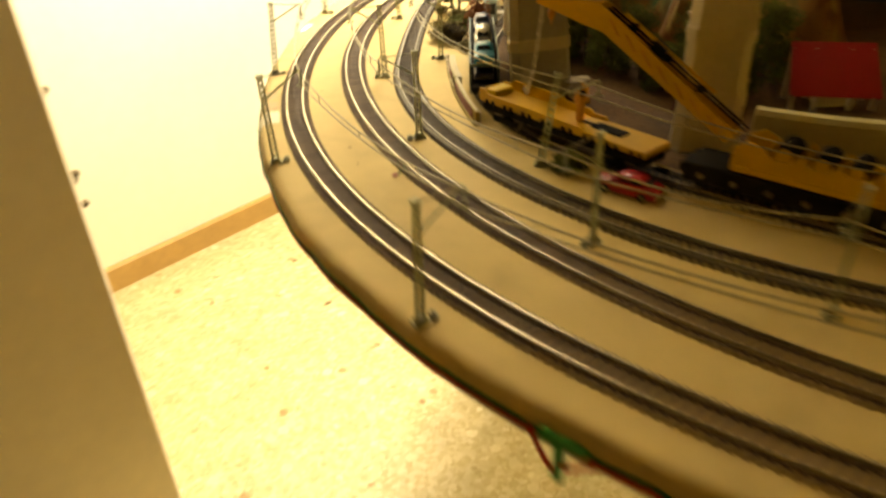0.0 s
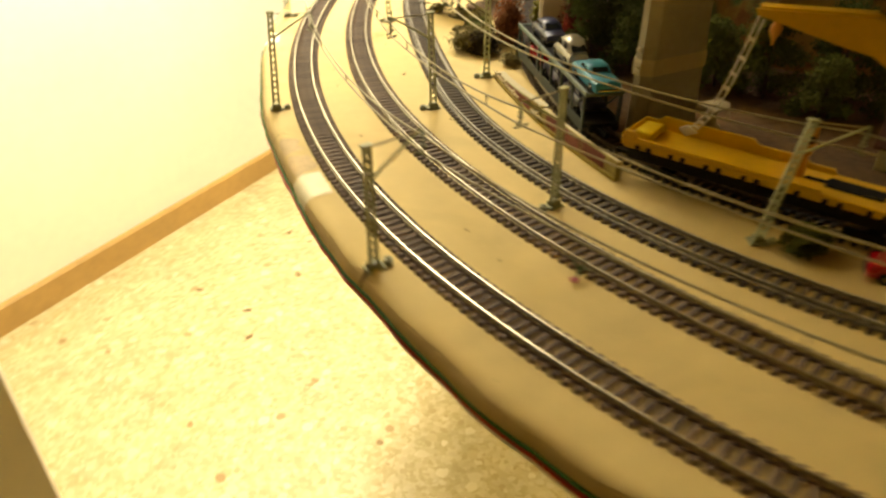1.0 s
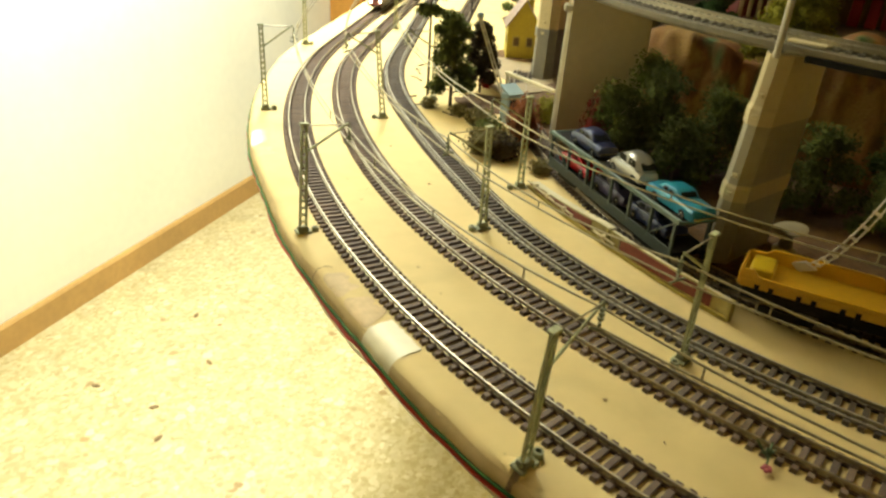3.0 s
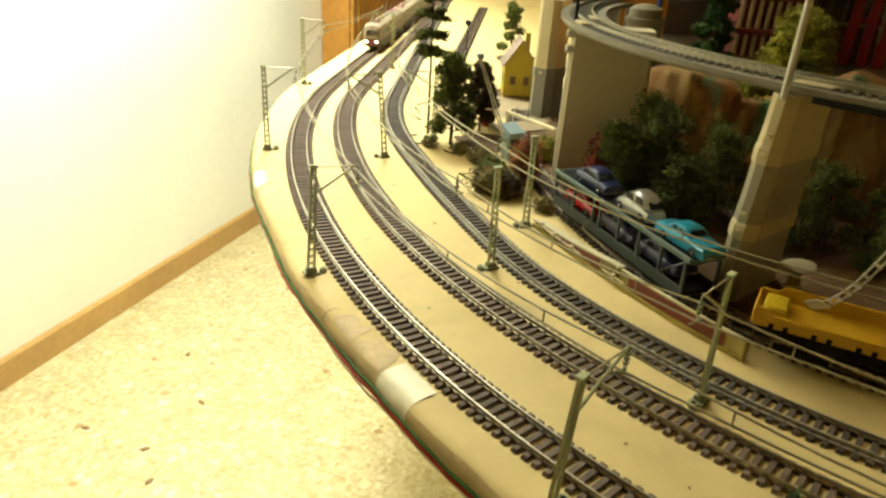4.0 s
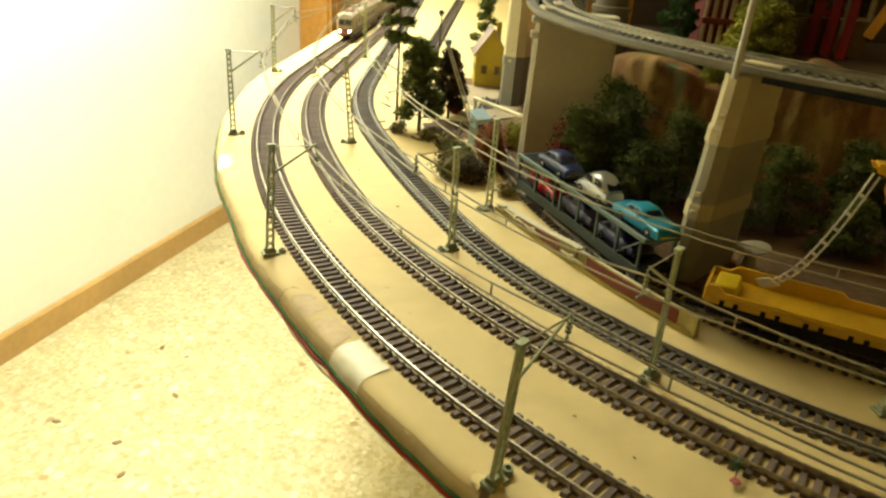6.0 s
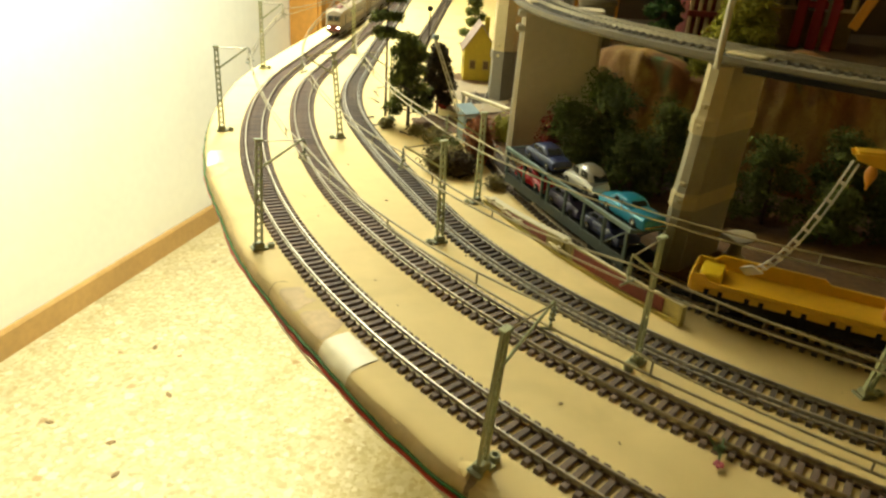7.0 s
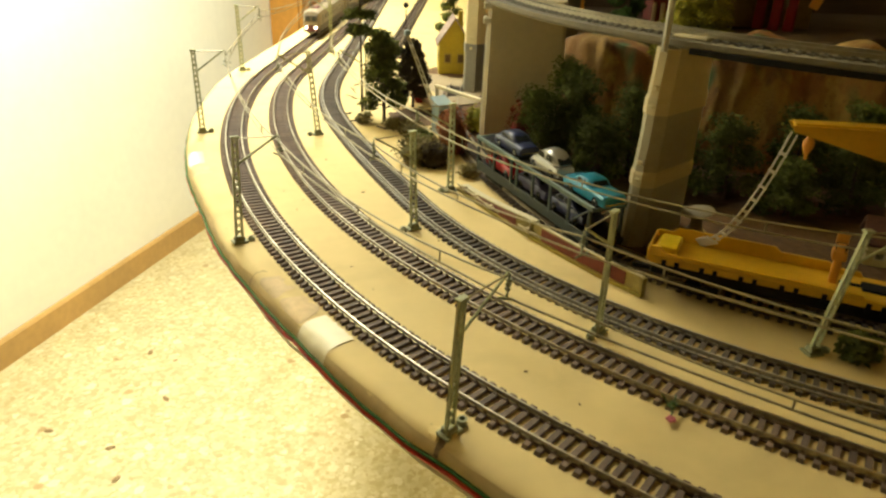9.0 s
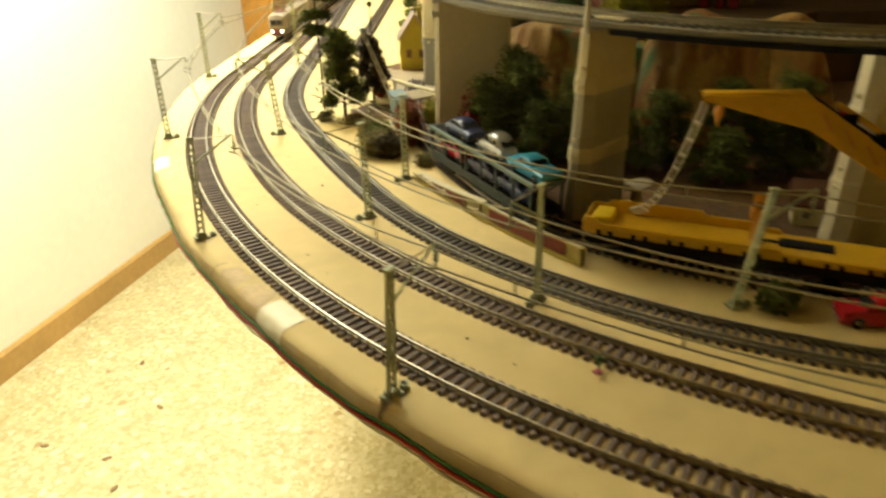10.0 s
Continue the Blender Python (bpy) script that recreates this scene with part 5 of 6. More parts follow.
def crane():
    c = Vector((0.252, 0.508, Z0 + RAIL_TOP))
    a = math.atan2(-0.66, 0.75)
    t = empty("railway_crane", (0, 0, 0), "yellow toy railway crane with drums on a long black underframe", "model crane")
    L, hw = 0.078, 0.0175
    bm = bmesh.new()
    box(bm, (-L, -hw, 0.006), (L, hw, 0.020), bevel=0.001)
    box(bm, (-L - 0.004, -hw * 0.9, 0.011), (L + 0.004, hw * 0.9, 0.018), bevel=0.001)
    part("underframe", bm, BLACK, t)
    for i in range(6):
        for sy in (-1, 1):
            bm = bmesh.new()
            x = -L + 0.014 + i * 0.025
            rod(bm, (x, sy * 0.0085, 0.0058), (x, sy * 0.0125, 0.0058), 0.0058, None, 16)
            part("wheel", bm, BLACK, t)
            bm = bmesh.new()
            rod(bm, (x, sy * (hw + 0.0001), 0.012), (x, sy * (hw + 0.0016), 0.012), 0.0022, None, 10)
            part("axle_box", bm, RAIL_DARK, t)
    bm = bmesh.new()
    box(bm, (-0.045, -0.016, 0.021), (0.075, 0.016, 0.026), bevel=0.0008)
    part("turntable", bm, YELLOW, t)
    for sy in (-1, 1):
        bm = bmesh.new()
        prof = [(-0.045, 0.026), (-0.045, 0.039), (-0.034, 0.045), (-0.024, 0.041), (-0.018, 0.036), (-0.006, 0.036), (0.000, 0.043), (0.006, 0.036), (0.018, 0.0355), (0.024, 0.042), (0.030, 0.036), (0.044, 0.0365), (0.052, 0.042), (0.075, 0.036), (0.075, 0.026)]
        va = [bm.verts.new((x, sy * 0.0155, z)) for x, z in prof]
        vb = [bm.verts.new((x, sy * 0.0128, z)) for x, z in prof]
        bm.faces.new(va)
        bm.faces.new(vb[::-1])
        for i in range(len(va)):
            j = (i + 1) % len(va)
            bm.faces.new((va[i], va[j], vb[j], vb[i]))
        part("side_frame", bm, YELLOW, t)
    for x, r in ((-0.012, 0.0085), (0.013, 0.0075), (0.034, 0.007)):
        bm = bmesh.new()
        rod(bm, (x, -0.011, 0.038), (x, 0.011, 0.038), r, None, 18)
        d = part("winding_drum", bm, BLACK, t, "black winding drum")
        for sy in (-1, 1):
            bm = bmesh.new()
            rod(bm, (x, sy * 0.0112, 0.038), (x, sy * 0.0126, 0.038), r * 0.75, None, 16)
            part("gear", bm, YELLOW, d, "yellow gear wheel")
    bm = bmesh.new()
    box(bm, (0.048, -0.015, 0.026), (0.074, 0.015, 0.040), bevel=0.0015)
    part("counterweight", bm, YELLOW, t)
    # boom, in the upright plane through its tip
    m = Matrix.Translation(c) @ Matrix.Rotation(a, 4, "Z")
    t.matrix_basis = m
    inv = m.inverted()
    foot = Vector((0.209, 0.545, 0))
    u = (foot - Vector((TIP.x, TIP.y, 0))).normalized()
    w = Vector((-u.y, u.x, 0))
    pl = lambda d, z, o: inv @ (Vector((TIP.x, TIP.y, 0)) + u * d + w * o + Vector((0, 0, z)))
    prof = [(-0.002, 1.2245), (0.058, 1.2260), (0.073, 1.2165), (0.168, 1.1525), (0.172, 1.147), (0.165, 1.1415), (0.060, 1.2065), (0.045, 1.2095), (0.0, 1.221)]
    for o0, o1 in ((-0.0066, -0.0048), (0.0048, 0.0066)):
        bm = bmesh.new()
        va = [bm.verts.new(pl(d, z, o0)) for d, z in prof]
        vb = [bm.verts.new(pl(d, z, o1)) for d, z in prof]
        bm.faces.new(va)
        bm.faces.new(vb[::-1])
        for i in range(len(va)):
            j = (i + 1) % len(va)
            bm.faces.new((va[i], va[j], vb[j], vb[i]))
        part("boom_plate", bm, YELLOW, t)
    bm = bmesh.new()
    for d, z in ((0.006, 1.2225), (0.03, 1.219), (0.055, 1.214), (0.085, 1.200), (0.115, 1.1795), (0.15, 1.156)):
        rod(bm, pl(d, z, -0.0055), pl(d, z, 0.0055), 0.0022, None, 8)
    part("boom_spacer", bm, YELLOW, t)
    bm = bmesh.new()
    va = [bm.verts.new(pl(d, z, o)) for d, z, o in ((0.0, 1.2255, -0.0050), (0.057, 1.2275, -0.0050), (0.057, 1.2275, 0.0050), (0.0, 1.2255, 0.0050))]
    vb = [bm.verts.new(pl(d, z - 0.0015, o)) for d, z, o in ((0.0, 1.2255, -0.0050), (0.057, 1.2275, -0.0050), (0.057, 1.2275, 0.0050), (0.0, 1.2255, 0.0050))]
    bm.faces.new(va)
    bm.faces.new(vb[::-1])
    for i in range(4):
        bm.faces.new((va[i], va[(i + 1) % 4], vb[(i + 1) % 4], vb[i]))
    part("boom_head_cover", bm, YELLOW, t)
    for o in (-0.003, 0.003):
        bm = bmesh.new()
        rod(bm, pl(0.062, 1.2235, o), pl(0.178, 1.152, o), 0.0008, None, 6)
        part("boom_rope", bm, BLACK, t)
    for o in (-0.0068, 0.0068):
        bm = bmesh.new()
        for k in range(7):
            d = 0.066 + k * 0.014
            z = 1.2185 - (d - 0.066) * 0.675
            rod(bm, pl(d, z - 0.002, o), pl(d + 0.008, z - 0.0135, o), 0.0008, None, 5)
        part("boom_stiffener", bm, ORANGE, t)
    bm = bmesh.new()
    rod(bm, pl(0.075, 1.2205, 0.0), pl(0.15, 1.1745, 0.0), 0.0016, None, 8)
    part("upper_strut", bm, YELLOW, t)
    for d, z in ((0.084, 1.2125), (0.112, 1.194), (0.140, 1.176)):
        bm = bmesh.new()
        box(bm, (-0.003, -0.0035, -0.0025), (0.003, 0.0035, 0.0025), m=Matrix.Translation(pl(d, z, 0.0)))
        part("rope_guide", bm, BLACK, t)
    bm = bmesh.new()
    box(bm, (0, -0.004, 0), (0.012, 0.004, 0.007), m=Matrix.Translation(pl(0.098, 1.1995, 0)) @ (inv.to_3x3() @ Matrix((u, w, Vector((0, 0, 1)))).transposed()).to_4x4() @ Matrix.Rotation(0.6, 4, "Y"))
    part("rope_block", bm, BLACK, t)
    bm = bmesh.new()
    for r0, z in ((0.0, 0.0),):
        p = pl(0.010, 1.2185, 0)
        lathe(bm, [(0.0008, 0.0), (0.0018, -0.001), (0.0033, -0.0045), (0.0031, -0.007), (0.0016, -0.0105), (0.0008, -0.012), (0.0007, -0.0145)][::-1], 14, p)
    part("hook_block", bm, ORANGE, t, "orange hook block")
    # chain from the boom's head to the wagon
    end = Vector((0.078, 0.690, Z0 + 0.034))
    ch = empty("lifting_ladder_chain", end, "pale grey plastic ladder chain hung from the crane boom", "chain")
    start = TIP + Vector((0.001, -0.001, -0.004))
    n = 11
    pts = [start.lerp(end, i / n) - end + Vector((0, 0, -0.066 * (i / n) * (1 - i / n))) for i in range(n + 1)]
    d2 = Vector((end.x - start.x, end.y - start.y, 0)).normalized()
    across = Vector((-0.46, 0.79, 0.39)).normalized()
    for sg in (-1, 1):
        bm = bmesh.new()
        sweep(bm, [p + across * sg * 0.0017 for p in pts], circle(0.0006, 6))
        part("side_rod", bm, CHAIN, ch)
    for i in range(1, n):
        bm = bmesh.new()
        along = (pts[i + 1] - pts[i - 1]).normalized()
        flat = along.cross(across).normalized()
        box(bm, (-0.0026, -0.0008, -0.0009), (0.0026, 0.0008, 0.0009), bevel=0.0003, m=Matrix.Translation(pts[i]) @ Matrix((across, along, flat)).transposed().to_4x4())
        part("link", bm, CHAIN, ch)
    bm = bmesh.new()
    along = (pts[n - 1] - pts[n]).normalized()
    flat = along.cross(across).normalized()
    box(bm, (-0.0042, -0.007, -0.0008), (0.0042, 0.006, 0.0008), bevel=0.0005, m=Matrix((across, along, flat)).transposed().to_4x4())
    part("end_plate", bm, CHAIN, ch)


crane()


# ---- scenery ----
def ground_patch():
    """Brown scenic ground that runs in under the inner track and on to the rock."""
    bm = bmesh.new()
    inner = []
    for i in range(52):
        a = -0.42 + 0.02 * i
        under = 0.5 + 0.5 * math.tanh((0.03 - a) / 0.03)
        inner.append((TRACK_D.at(a, 0.019 - 0.030 * under + 0.006 * noise.noise(Vector((i * 0.7, 1, 2))), 0)[0], TRACK_D.at(a, 0.0, 0)[0]))
    rows = []
    n = 24
    for p, mid in inner:
        far = Vector((0.75, 0.5 + (p.y - 0.4) * 1.0, 0))
        row = []
        for j in range(n + 1):
            k = (j / n) ** 1.8
            q = p.lerp(far, k)
            away = min(1.0, max(0.0, ((q - mid).length - 0.020) / 0.03))
            z = 0.0013 + (0.004 * noise.noise(Vector((q.x * 25, q.y * 25, 0))) + 0.003) * away
            row.append(bm.verts.new((q.x, q.y, Z0 + max(0.0012, z))))
        rows.append(row)
    for a, b in zip(rows, rows[1:]):
        for j in range(n):
            bm.faces.new((a[j], a[j + 1], b[j + 1], b[j]))
    solo("scenic_ground", bm, EARTH, "rough brown scenic ground round the inner track", "ground", kind="structure")


ground_patch()


def litter(x, y, rx, ry, seed, label, mat=EARTH, lift=0.0):
    """A thin uneven sheet of scenic litter with a ragged outline."""
    bm = bmesh.new()
    mid = bm.verts.new((x, y, Z0 + 0.0022 + lift))
    rings = []
    for k in (0.35, 0.7, 1.0):
        ring = []
        for i in range(48):
            a = i / 48 * 2 * math.pi
            w = 1 + 0.30 * noise.noise(Vector((math.cos(a) * 1.6, math.sin(a) * 1.6, seed))) + 0.16 * noise.noise(Vector((math.cos(a) * 6, math.sin(a) * 6, seed)))
            ring.append(bm.verts.new((x + math.cos(a) * rx * k * w, y + math.sin(a) * ry * k * w, Z0 + (0.0018 + 0.001 * noise.noise(Vector((a * 3, k * 5, seed)))) * (1.0 if k < 1 else 0.15) + lift * (1.0 if k < 1 else 0.0))))
        rings.append(ring)
    for i in range(48):
        j = (i + 1) % 48
        bm.faces.new((mid, rings[0][i], rings[0][j]))
        for a, b in zip(rings, rings[1:]):
            bm.faces.new((a[i], b[i], b[j], a[j]))
    solo("scenic_litter", bm, mat, label, "scenic litter", "scenic litter on the board", kind="structure")


litter(0.066, 1.160, 0.032, 0.040, 3.0, "brown scenic litter under the trees on the cream board")
litter(0.250, 1.385, 0.070, 0.055, 7.0, "brown scenic litter round the yellow house")
# tan sheet that puts the shade round the house into the ground's colour
litter(0.205, 1.285, 0.075, 0.10, 5.0, "tan sheet before the yellow house that paints its shaded ground", GREY_ROAD, -0.0007)
litter(0.365, 1.65, 0.045, 0.06, 9.0, "brown scenic litter under a far conifer")


def mountain():
    """A sculpted cliff of rounded humps with a flat back."""
    base = [Vector(p) for p in ((0.175, 1.10, 0), (0.172, 1.045, 0), (0.192, 0.990, 0), (0.232, 0.945, 0), (0.270, 0.900, 0), (0.302, 0.862, 0), (0.345, 0.822, 0), (0.392, 0.792, 0), (0.425, 0.815, 0), (0.445, 0.90, 0))]
    humps = ((0.20, 0.13, 0.020), (0.53, 0.105, 0.035), (0.73, 0.105, 0.034))
    nu, nv = 150, 40

    def at(k):
        f = k * (len(base) - 1)
        i = min(int(f), len(base) - 2)
        t = f - i
        p0, p1, p2, p3 = base[max(i - 1, 0)], base[i], base[i + 1], base[min(i + 2, len(base) - 1)]
        return 0.5 * (2 * p1 + (p2 - p0) * t + (2 * p0 - 5 * p1 + 4 * p2 - p3) * t * t + (3 * p1 - p0 - 3 * p2 + p3) * t ** 3)

    bm = bmesh.new()
    grid = []
    for i in range(nu + 1):
        k = i / nu
        p = at(k)
        d = (at(min(1, k + 0.01)) - at(max(0, k - 0.01))).normalized()
        out = Vector((d.y, -d.x, 0))
        rise = max(h * max(0.0, 1 - ((k - c) / w) ** 2) ** 0.5 for c, w, h in humps)
        lobe = rise / 0.040
        top = 0.090 + rise + 0.004 * noise.noise(Vector((k * 14, 0, 1)))
        row = []
        for j in range(nv + 1):
            v = j / nv
            if v < 0.72:
                w = v / 0.72
                z = top * (w ** 0.9)
                o = 0.020 * (1 - w) + 0.016 * (lobe - 0.6) * math.sin(w * math.pi) - 0.020 * w * w
            else:
                w = (v - 0.72) / 0.28
                z = top + 0.007 * math.sin(w * math.pi) - 0.03 * w * w
                o = -0.020 - 0.085 * w
            q = p + out * o
            crease = 1.3 * noise.noise(Vector((k * 17, v * 1.6, 5))) + 0.7 * noise.noise(Vector((k * 38, v * 3.5, 9))) + 0.12 * noise.noise(Vector((k * 60, v * 10, 2)))
            q = q + out * 0.0050 * crease
            row.append(bm.verts.new((q.x, q.y, Z0 + max(0.0, z + (0.0015 * crease if 0 < j else 0)))))
        grid.append(row)
    for a, b in zip(grid, grid[1:]):
        for j in range(nv):
            bm.faces.new((a[j], a[j + 1], b[j + 1], b[j]))
    return solo("rock_mountain", bm, ROCK, "sculpted brown and ochre plaster rock face behind the piers", "rock face")


mountain()


def upper_terrain():
    bm = bmesh.new()
    prof = [(0.20, 1.06), (0.255, 0.985), (0.34, 0.93), (0.43, 0.96), (0.62, 0.98), (1.1, 0.72), (1.5, 0.9), (1.5, 1.7), (0.6, 1.55), (0.30, 1.25)]
    a = [bm.verts.new((x, y, Z0 + 0.0005)) for x, y in prof]
    b = [bm.verts.new((x, y, 1.196)) for x, y in prof]
    k = len(a)
    for i in range(k):
        bm.faces.new((a[i], a[(i + 1) % k], b[(i + 1) % k], b[i]))
    bm.faces.new(a[::-1])
    bm.faces.new(b)
    solo("upper_terrace", bm, BACKDROP, "dark brown upper terrace behind the viaduct", "terrace", kind="structure", smooth=False)


upper_terrain()


def bush(x, y, z, r, mat, label, seed, squash=(1, 1, 0.7), count=620, size=0.0016, group="bushes"):
    t = empty("bush", (x, y, z), label, "bush", group)
    rg = random.Random(seed)
    bm = bmesh.new()
    blob(bm, (0, 0, r * squash[2] * 0.62), r * 0.72, squash, 0.35, seed, 2)
    part("core", bm, mat, t)
    bm = bmesh.new()
    tufts(bm, (0, 0, r * squash[2] * 0.72), r, count, size, squash, rg, 0.6)
    o = part("leaves", bm, mat, t, smooth=False)
    o["kind"] = "stuff"
    return t


def tree(x, y, z, h, r, mat, label, seed, clumps=9, count=120, size=0.0045, lean=(0, 0), crown_from=0.25, core=0.0):
    t = empty("model_tree", (x, y, z), label, "model tree", "model trees")
    rg = random.Random(seed)
    bm = bmesh.new()
    top = Vector((lean[0], lean[1], h * 0.92))
    rod(bm, (0, 0, -0.001), top * 0.5, h * 0.022, h * 0.015, 7)
    rod(bm, top * 0.5, top, h * 0.015, h * 0.004, 7)
    limbs = []
    for i in range(clumps):
        k = crown_from + (1 - crown_from) * (i + 0.5) / clumps
        a = i * 2.4 + rg.random()
        reach = r * (1.05 - 0.75 * (k - crown_from) / (1 - crown_from)) * rg.uniform(0.55, 0.85)
        p = top * k
        q = p + Vector((math.cos(a) * reach, math.sin(a) * reach, h * 0.05))
        rod(bm, p, q, h * 0.008, h * 0.003, 5)
        limbs.append((q, reach))
    part("trunk", bm, BARK, t)
    bm = bmesh.new()
    for q, reach in limbs:
        if core:
            blob(bm, q, max(r * 0.42, reach * 0.5) * core, (rg.uniform(0.8, 1.3), rg.uniform(0.8, 1.3), rg.uniform(0.5, 0.9)), 0.8, seed + len(bm.verts), 2)
        wide = (1, 1, 0.75) if not core else (rg.uniform(0.9, 1.5), rg.uniform(0.9, 1.5), rg.uniform(0.55, 0.95))
        tufts(bm, q, max(r * 0.42, reach * 0.5), count // 2, size, wide, rg, 0.2)
    tufts(bm, top * 0.95, r * 0.35, count // 2, size, (1, 1, 1.1), rg, 0.2)
    o = part("crown", bm, mat, t, smooth=False)
    o["kind"] = "stuff"
    return t


def pine(x, y, z, h, r, seed):
    t = empty("model_pine", (x, y, z), "tall dark model pine with flat tiered branches", "model tree", "model trees")
    rg = random.Random(seed)
    bm = bmesh.new()
    rod(bm, (0, 0, -0.001), (0.0, 0, h), 0.0016, 0.0009, 7)
    part("trunk", bm, BARK, t)
    for k, f in ((0.60, 0.95), (0.70, 1.0), (0.83, 0.95), (0.95, 0.7)):
        bm = bmesh.new()
        for i in range(7):
            a = i * 0.9 + k * 9 + rg.random() * 0.5
            reach = r * f * rg.uniform(0.65, 1.0)
            end = Vector((math.cos(a) * reach, math.sin(a) * reach, h * k + rg.uniform(-0.006, 0.002)))
            rod(bm, (0, 0, h * k), end, 0.0006, 0.0003, 4)
            for j in range(3):
                q = Vector((0, 0, h * k)).lerp(end, 0.45 + 0.27 * j)
                tufts(bm, q, r * 0.34, 70, 0.0017, (1, 1, 0.55), rg, 0.1)
        o = part("branch_tier", bm, LEAF, t, smooth=False)


pine(0.012, 1.205, Z0, 0.168, 0.020, 3)
tree(0.023, 1.157, Z0, 0.104, 0.029, LEAF, "dense dark green model tree beside the tracks", 11, 18, 700, 0.0020, crown_from=0.12)
tree(0.080, 1.205, Z0, 0.084, 0.024, LEAF_BROWN, "dark brown-green model tree with hanging foliage", 12, 18, 640, 0.0020, crown_from=0.12)
bush(0.098, 1.225, Z0, 0.014, LEAF_RED, "dark red shrub beside a brown model tree", 29, (0.8, 0.8, 1.1), 320)
bush(0.004, 1.000, Z0, 0.024, LEAF_MOSS, "grey-green lichen bush on the cream board", 21, (1.1, 0.8, 0.66), 1000)
bush(0.012, 0.984, Z0, 0.016, LEAF_BROWN, "low brown lichen bush on the cream board", 33, (1.1, 0.8, 0.9))
bush(0.020, 1.036, Z0, 0.015, LEAF, "dark green bush behind a lichen bush", 34, (1.1, 0.9, 0.9))
bush(-0.004, 1.155, Z0, 0.009, LEAF_MOSS, "small grey-green lichen tuft on the board", 22, count=220)
bush(0.020, 1.120, Z0, 0.011, LEAF_MOSS, "small grey-green lichen tuft on the board", 23, count=240)
bush(0.030, 1.085, Z0, 0.016, LEAF_MOSS, "grey-green lichen bush beside the track", 24)
bush(0.103, 0.586, Z0, 0.0125, LEAF, "small dark green bush on the board", 25, (1.15, 0.9, 0.8))
bush(0.030, 0.944, Z0, 0.011, LEAF_MOSS, "small mossy tuft beside the wagon", 26, count=220)
bush(0.105, 1.078, Z0, 0.017, LEAF_YELLOW, "bright yellow-green bush beside a pier", 27, (0.85, 0.85, 1.05))
bush(0.046, 1.016, Z0, 0.022, LEAF_RUST, "rust-brown model shrub beside the inner track", 28, (0.85, 0.85, 1.35), 900)

rg_s = random.Random(31)
for i, (x, y, h, r) in enumerate(((0.112, 0.945, 0.075, 0.030), (0.142, 0.925, 0.095, 0.032), (0.165, 0.880, 0.085, 0.032), (0.128, 0.885, 0.06, 0.028), (0.185, 0.835, 0.062, 0.028), (0.150, 0.955, 0.10, 0.03), (0.210, 0.800, 0.075, 0.030), (0.255, 0.775, 0.085, 0.032), (0.285, 0.735, 0.070, 0.030), (0.225, 0.750, 0.050, 0.024), (0.325, 0.765, 0.085, 0.030))):
    tree(x, y, Z0 + 0.001, h, r, LEAF_SHRUB, "dark green model shrub before the brown rock face", 40 + i, 12, 820, 0.0014, (rg_s.uniform(-0.01, 0.01), 0), 0.1, 0.45)
bush(0.100, 0.972, Z0 + 0.001, 0.020, LEAF_RED, "small dark red shrub among green shrubs", 61, (0.7, 0.7, 1.9))


def round_table(x, y):
    t = empty("round_garden_table", (x, y, Z0 + 0.002), "dull cream plastic round garden table on one foot", "model table")
    bm = bmesh.new()
    lathe(bm, [(0.004, 0.0172), (0.0120, 0.0178), (0.0125, 0.0182), (0.0125, 0.0192), (0.0120, 0.0195), (0.0005, 0.0195)], 26)
    bmesh.ops.rotate(bm, verts=bm.verts[:], cent=(0, 0, 0.0185), matrix=Matrix.Rotation(-0.19, 3, Vector((0.5, 0.87, 0))))
    part("tabletop", bm, TABLE_CREAM, t)
    bm = bmesh.new()
    lathe(bm, [(0.0085, 0.0), (0.0085, 0.0025), (0.0055, 0.005), (0.0042, 0.011), (0.005, 0.0175)], 18)
    part("pedestal", bm, TABLE_CREAM, t)


round_table(0.136, 0.756)


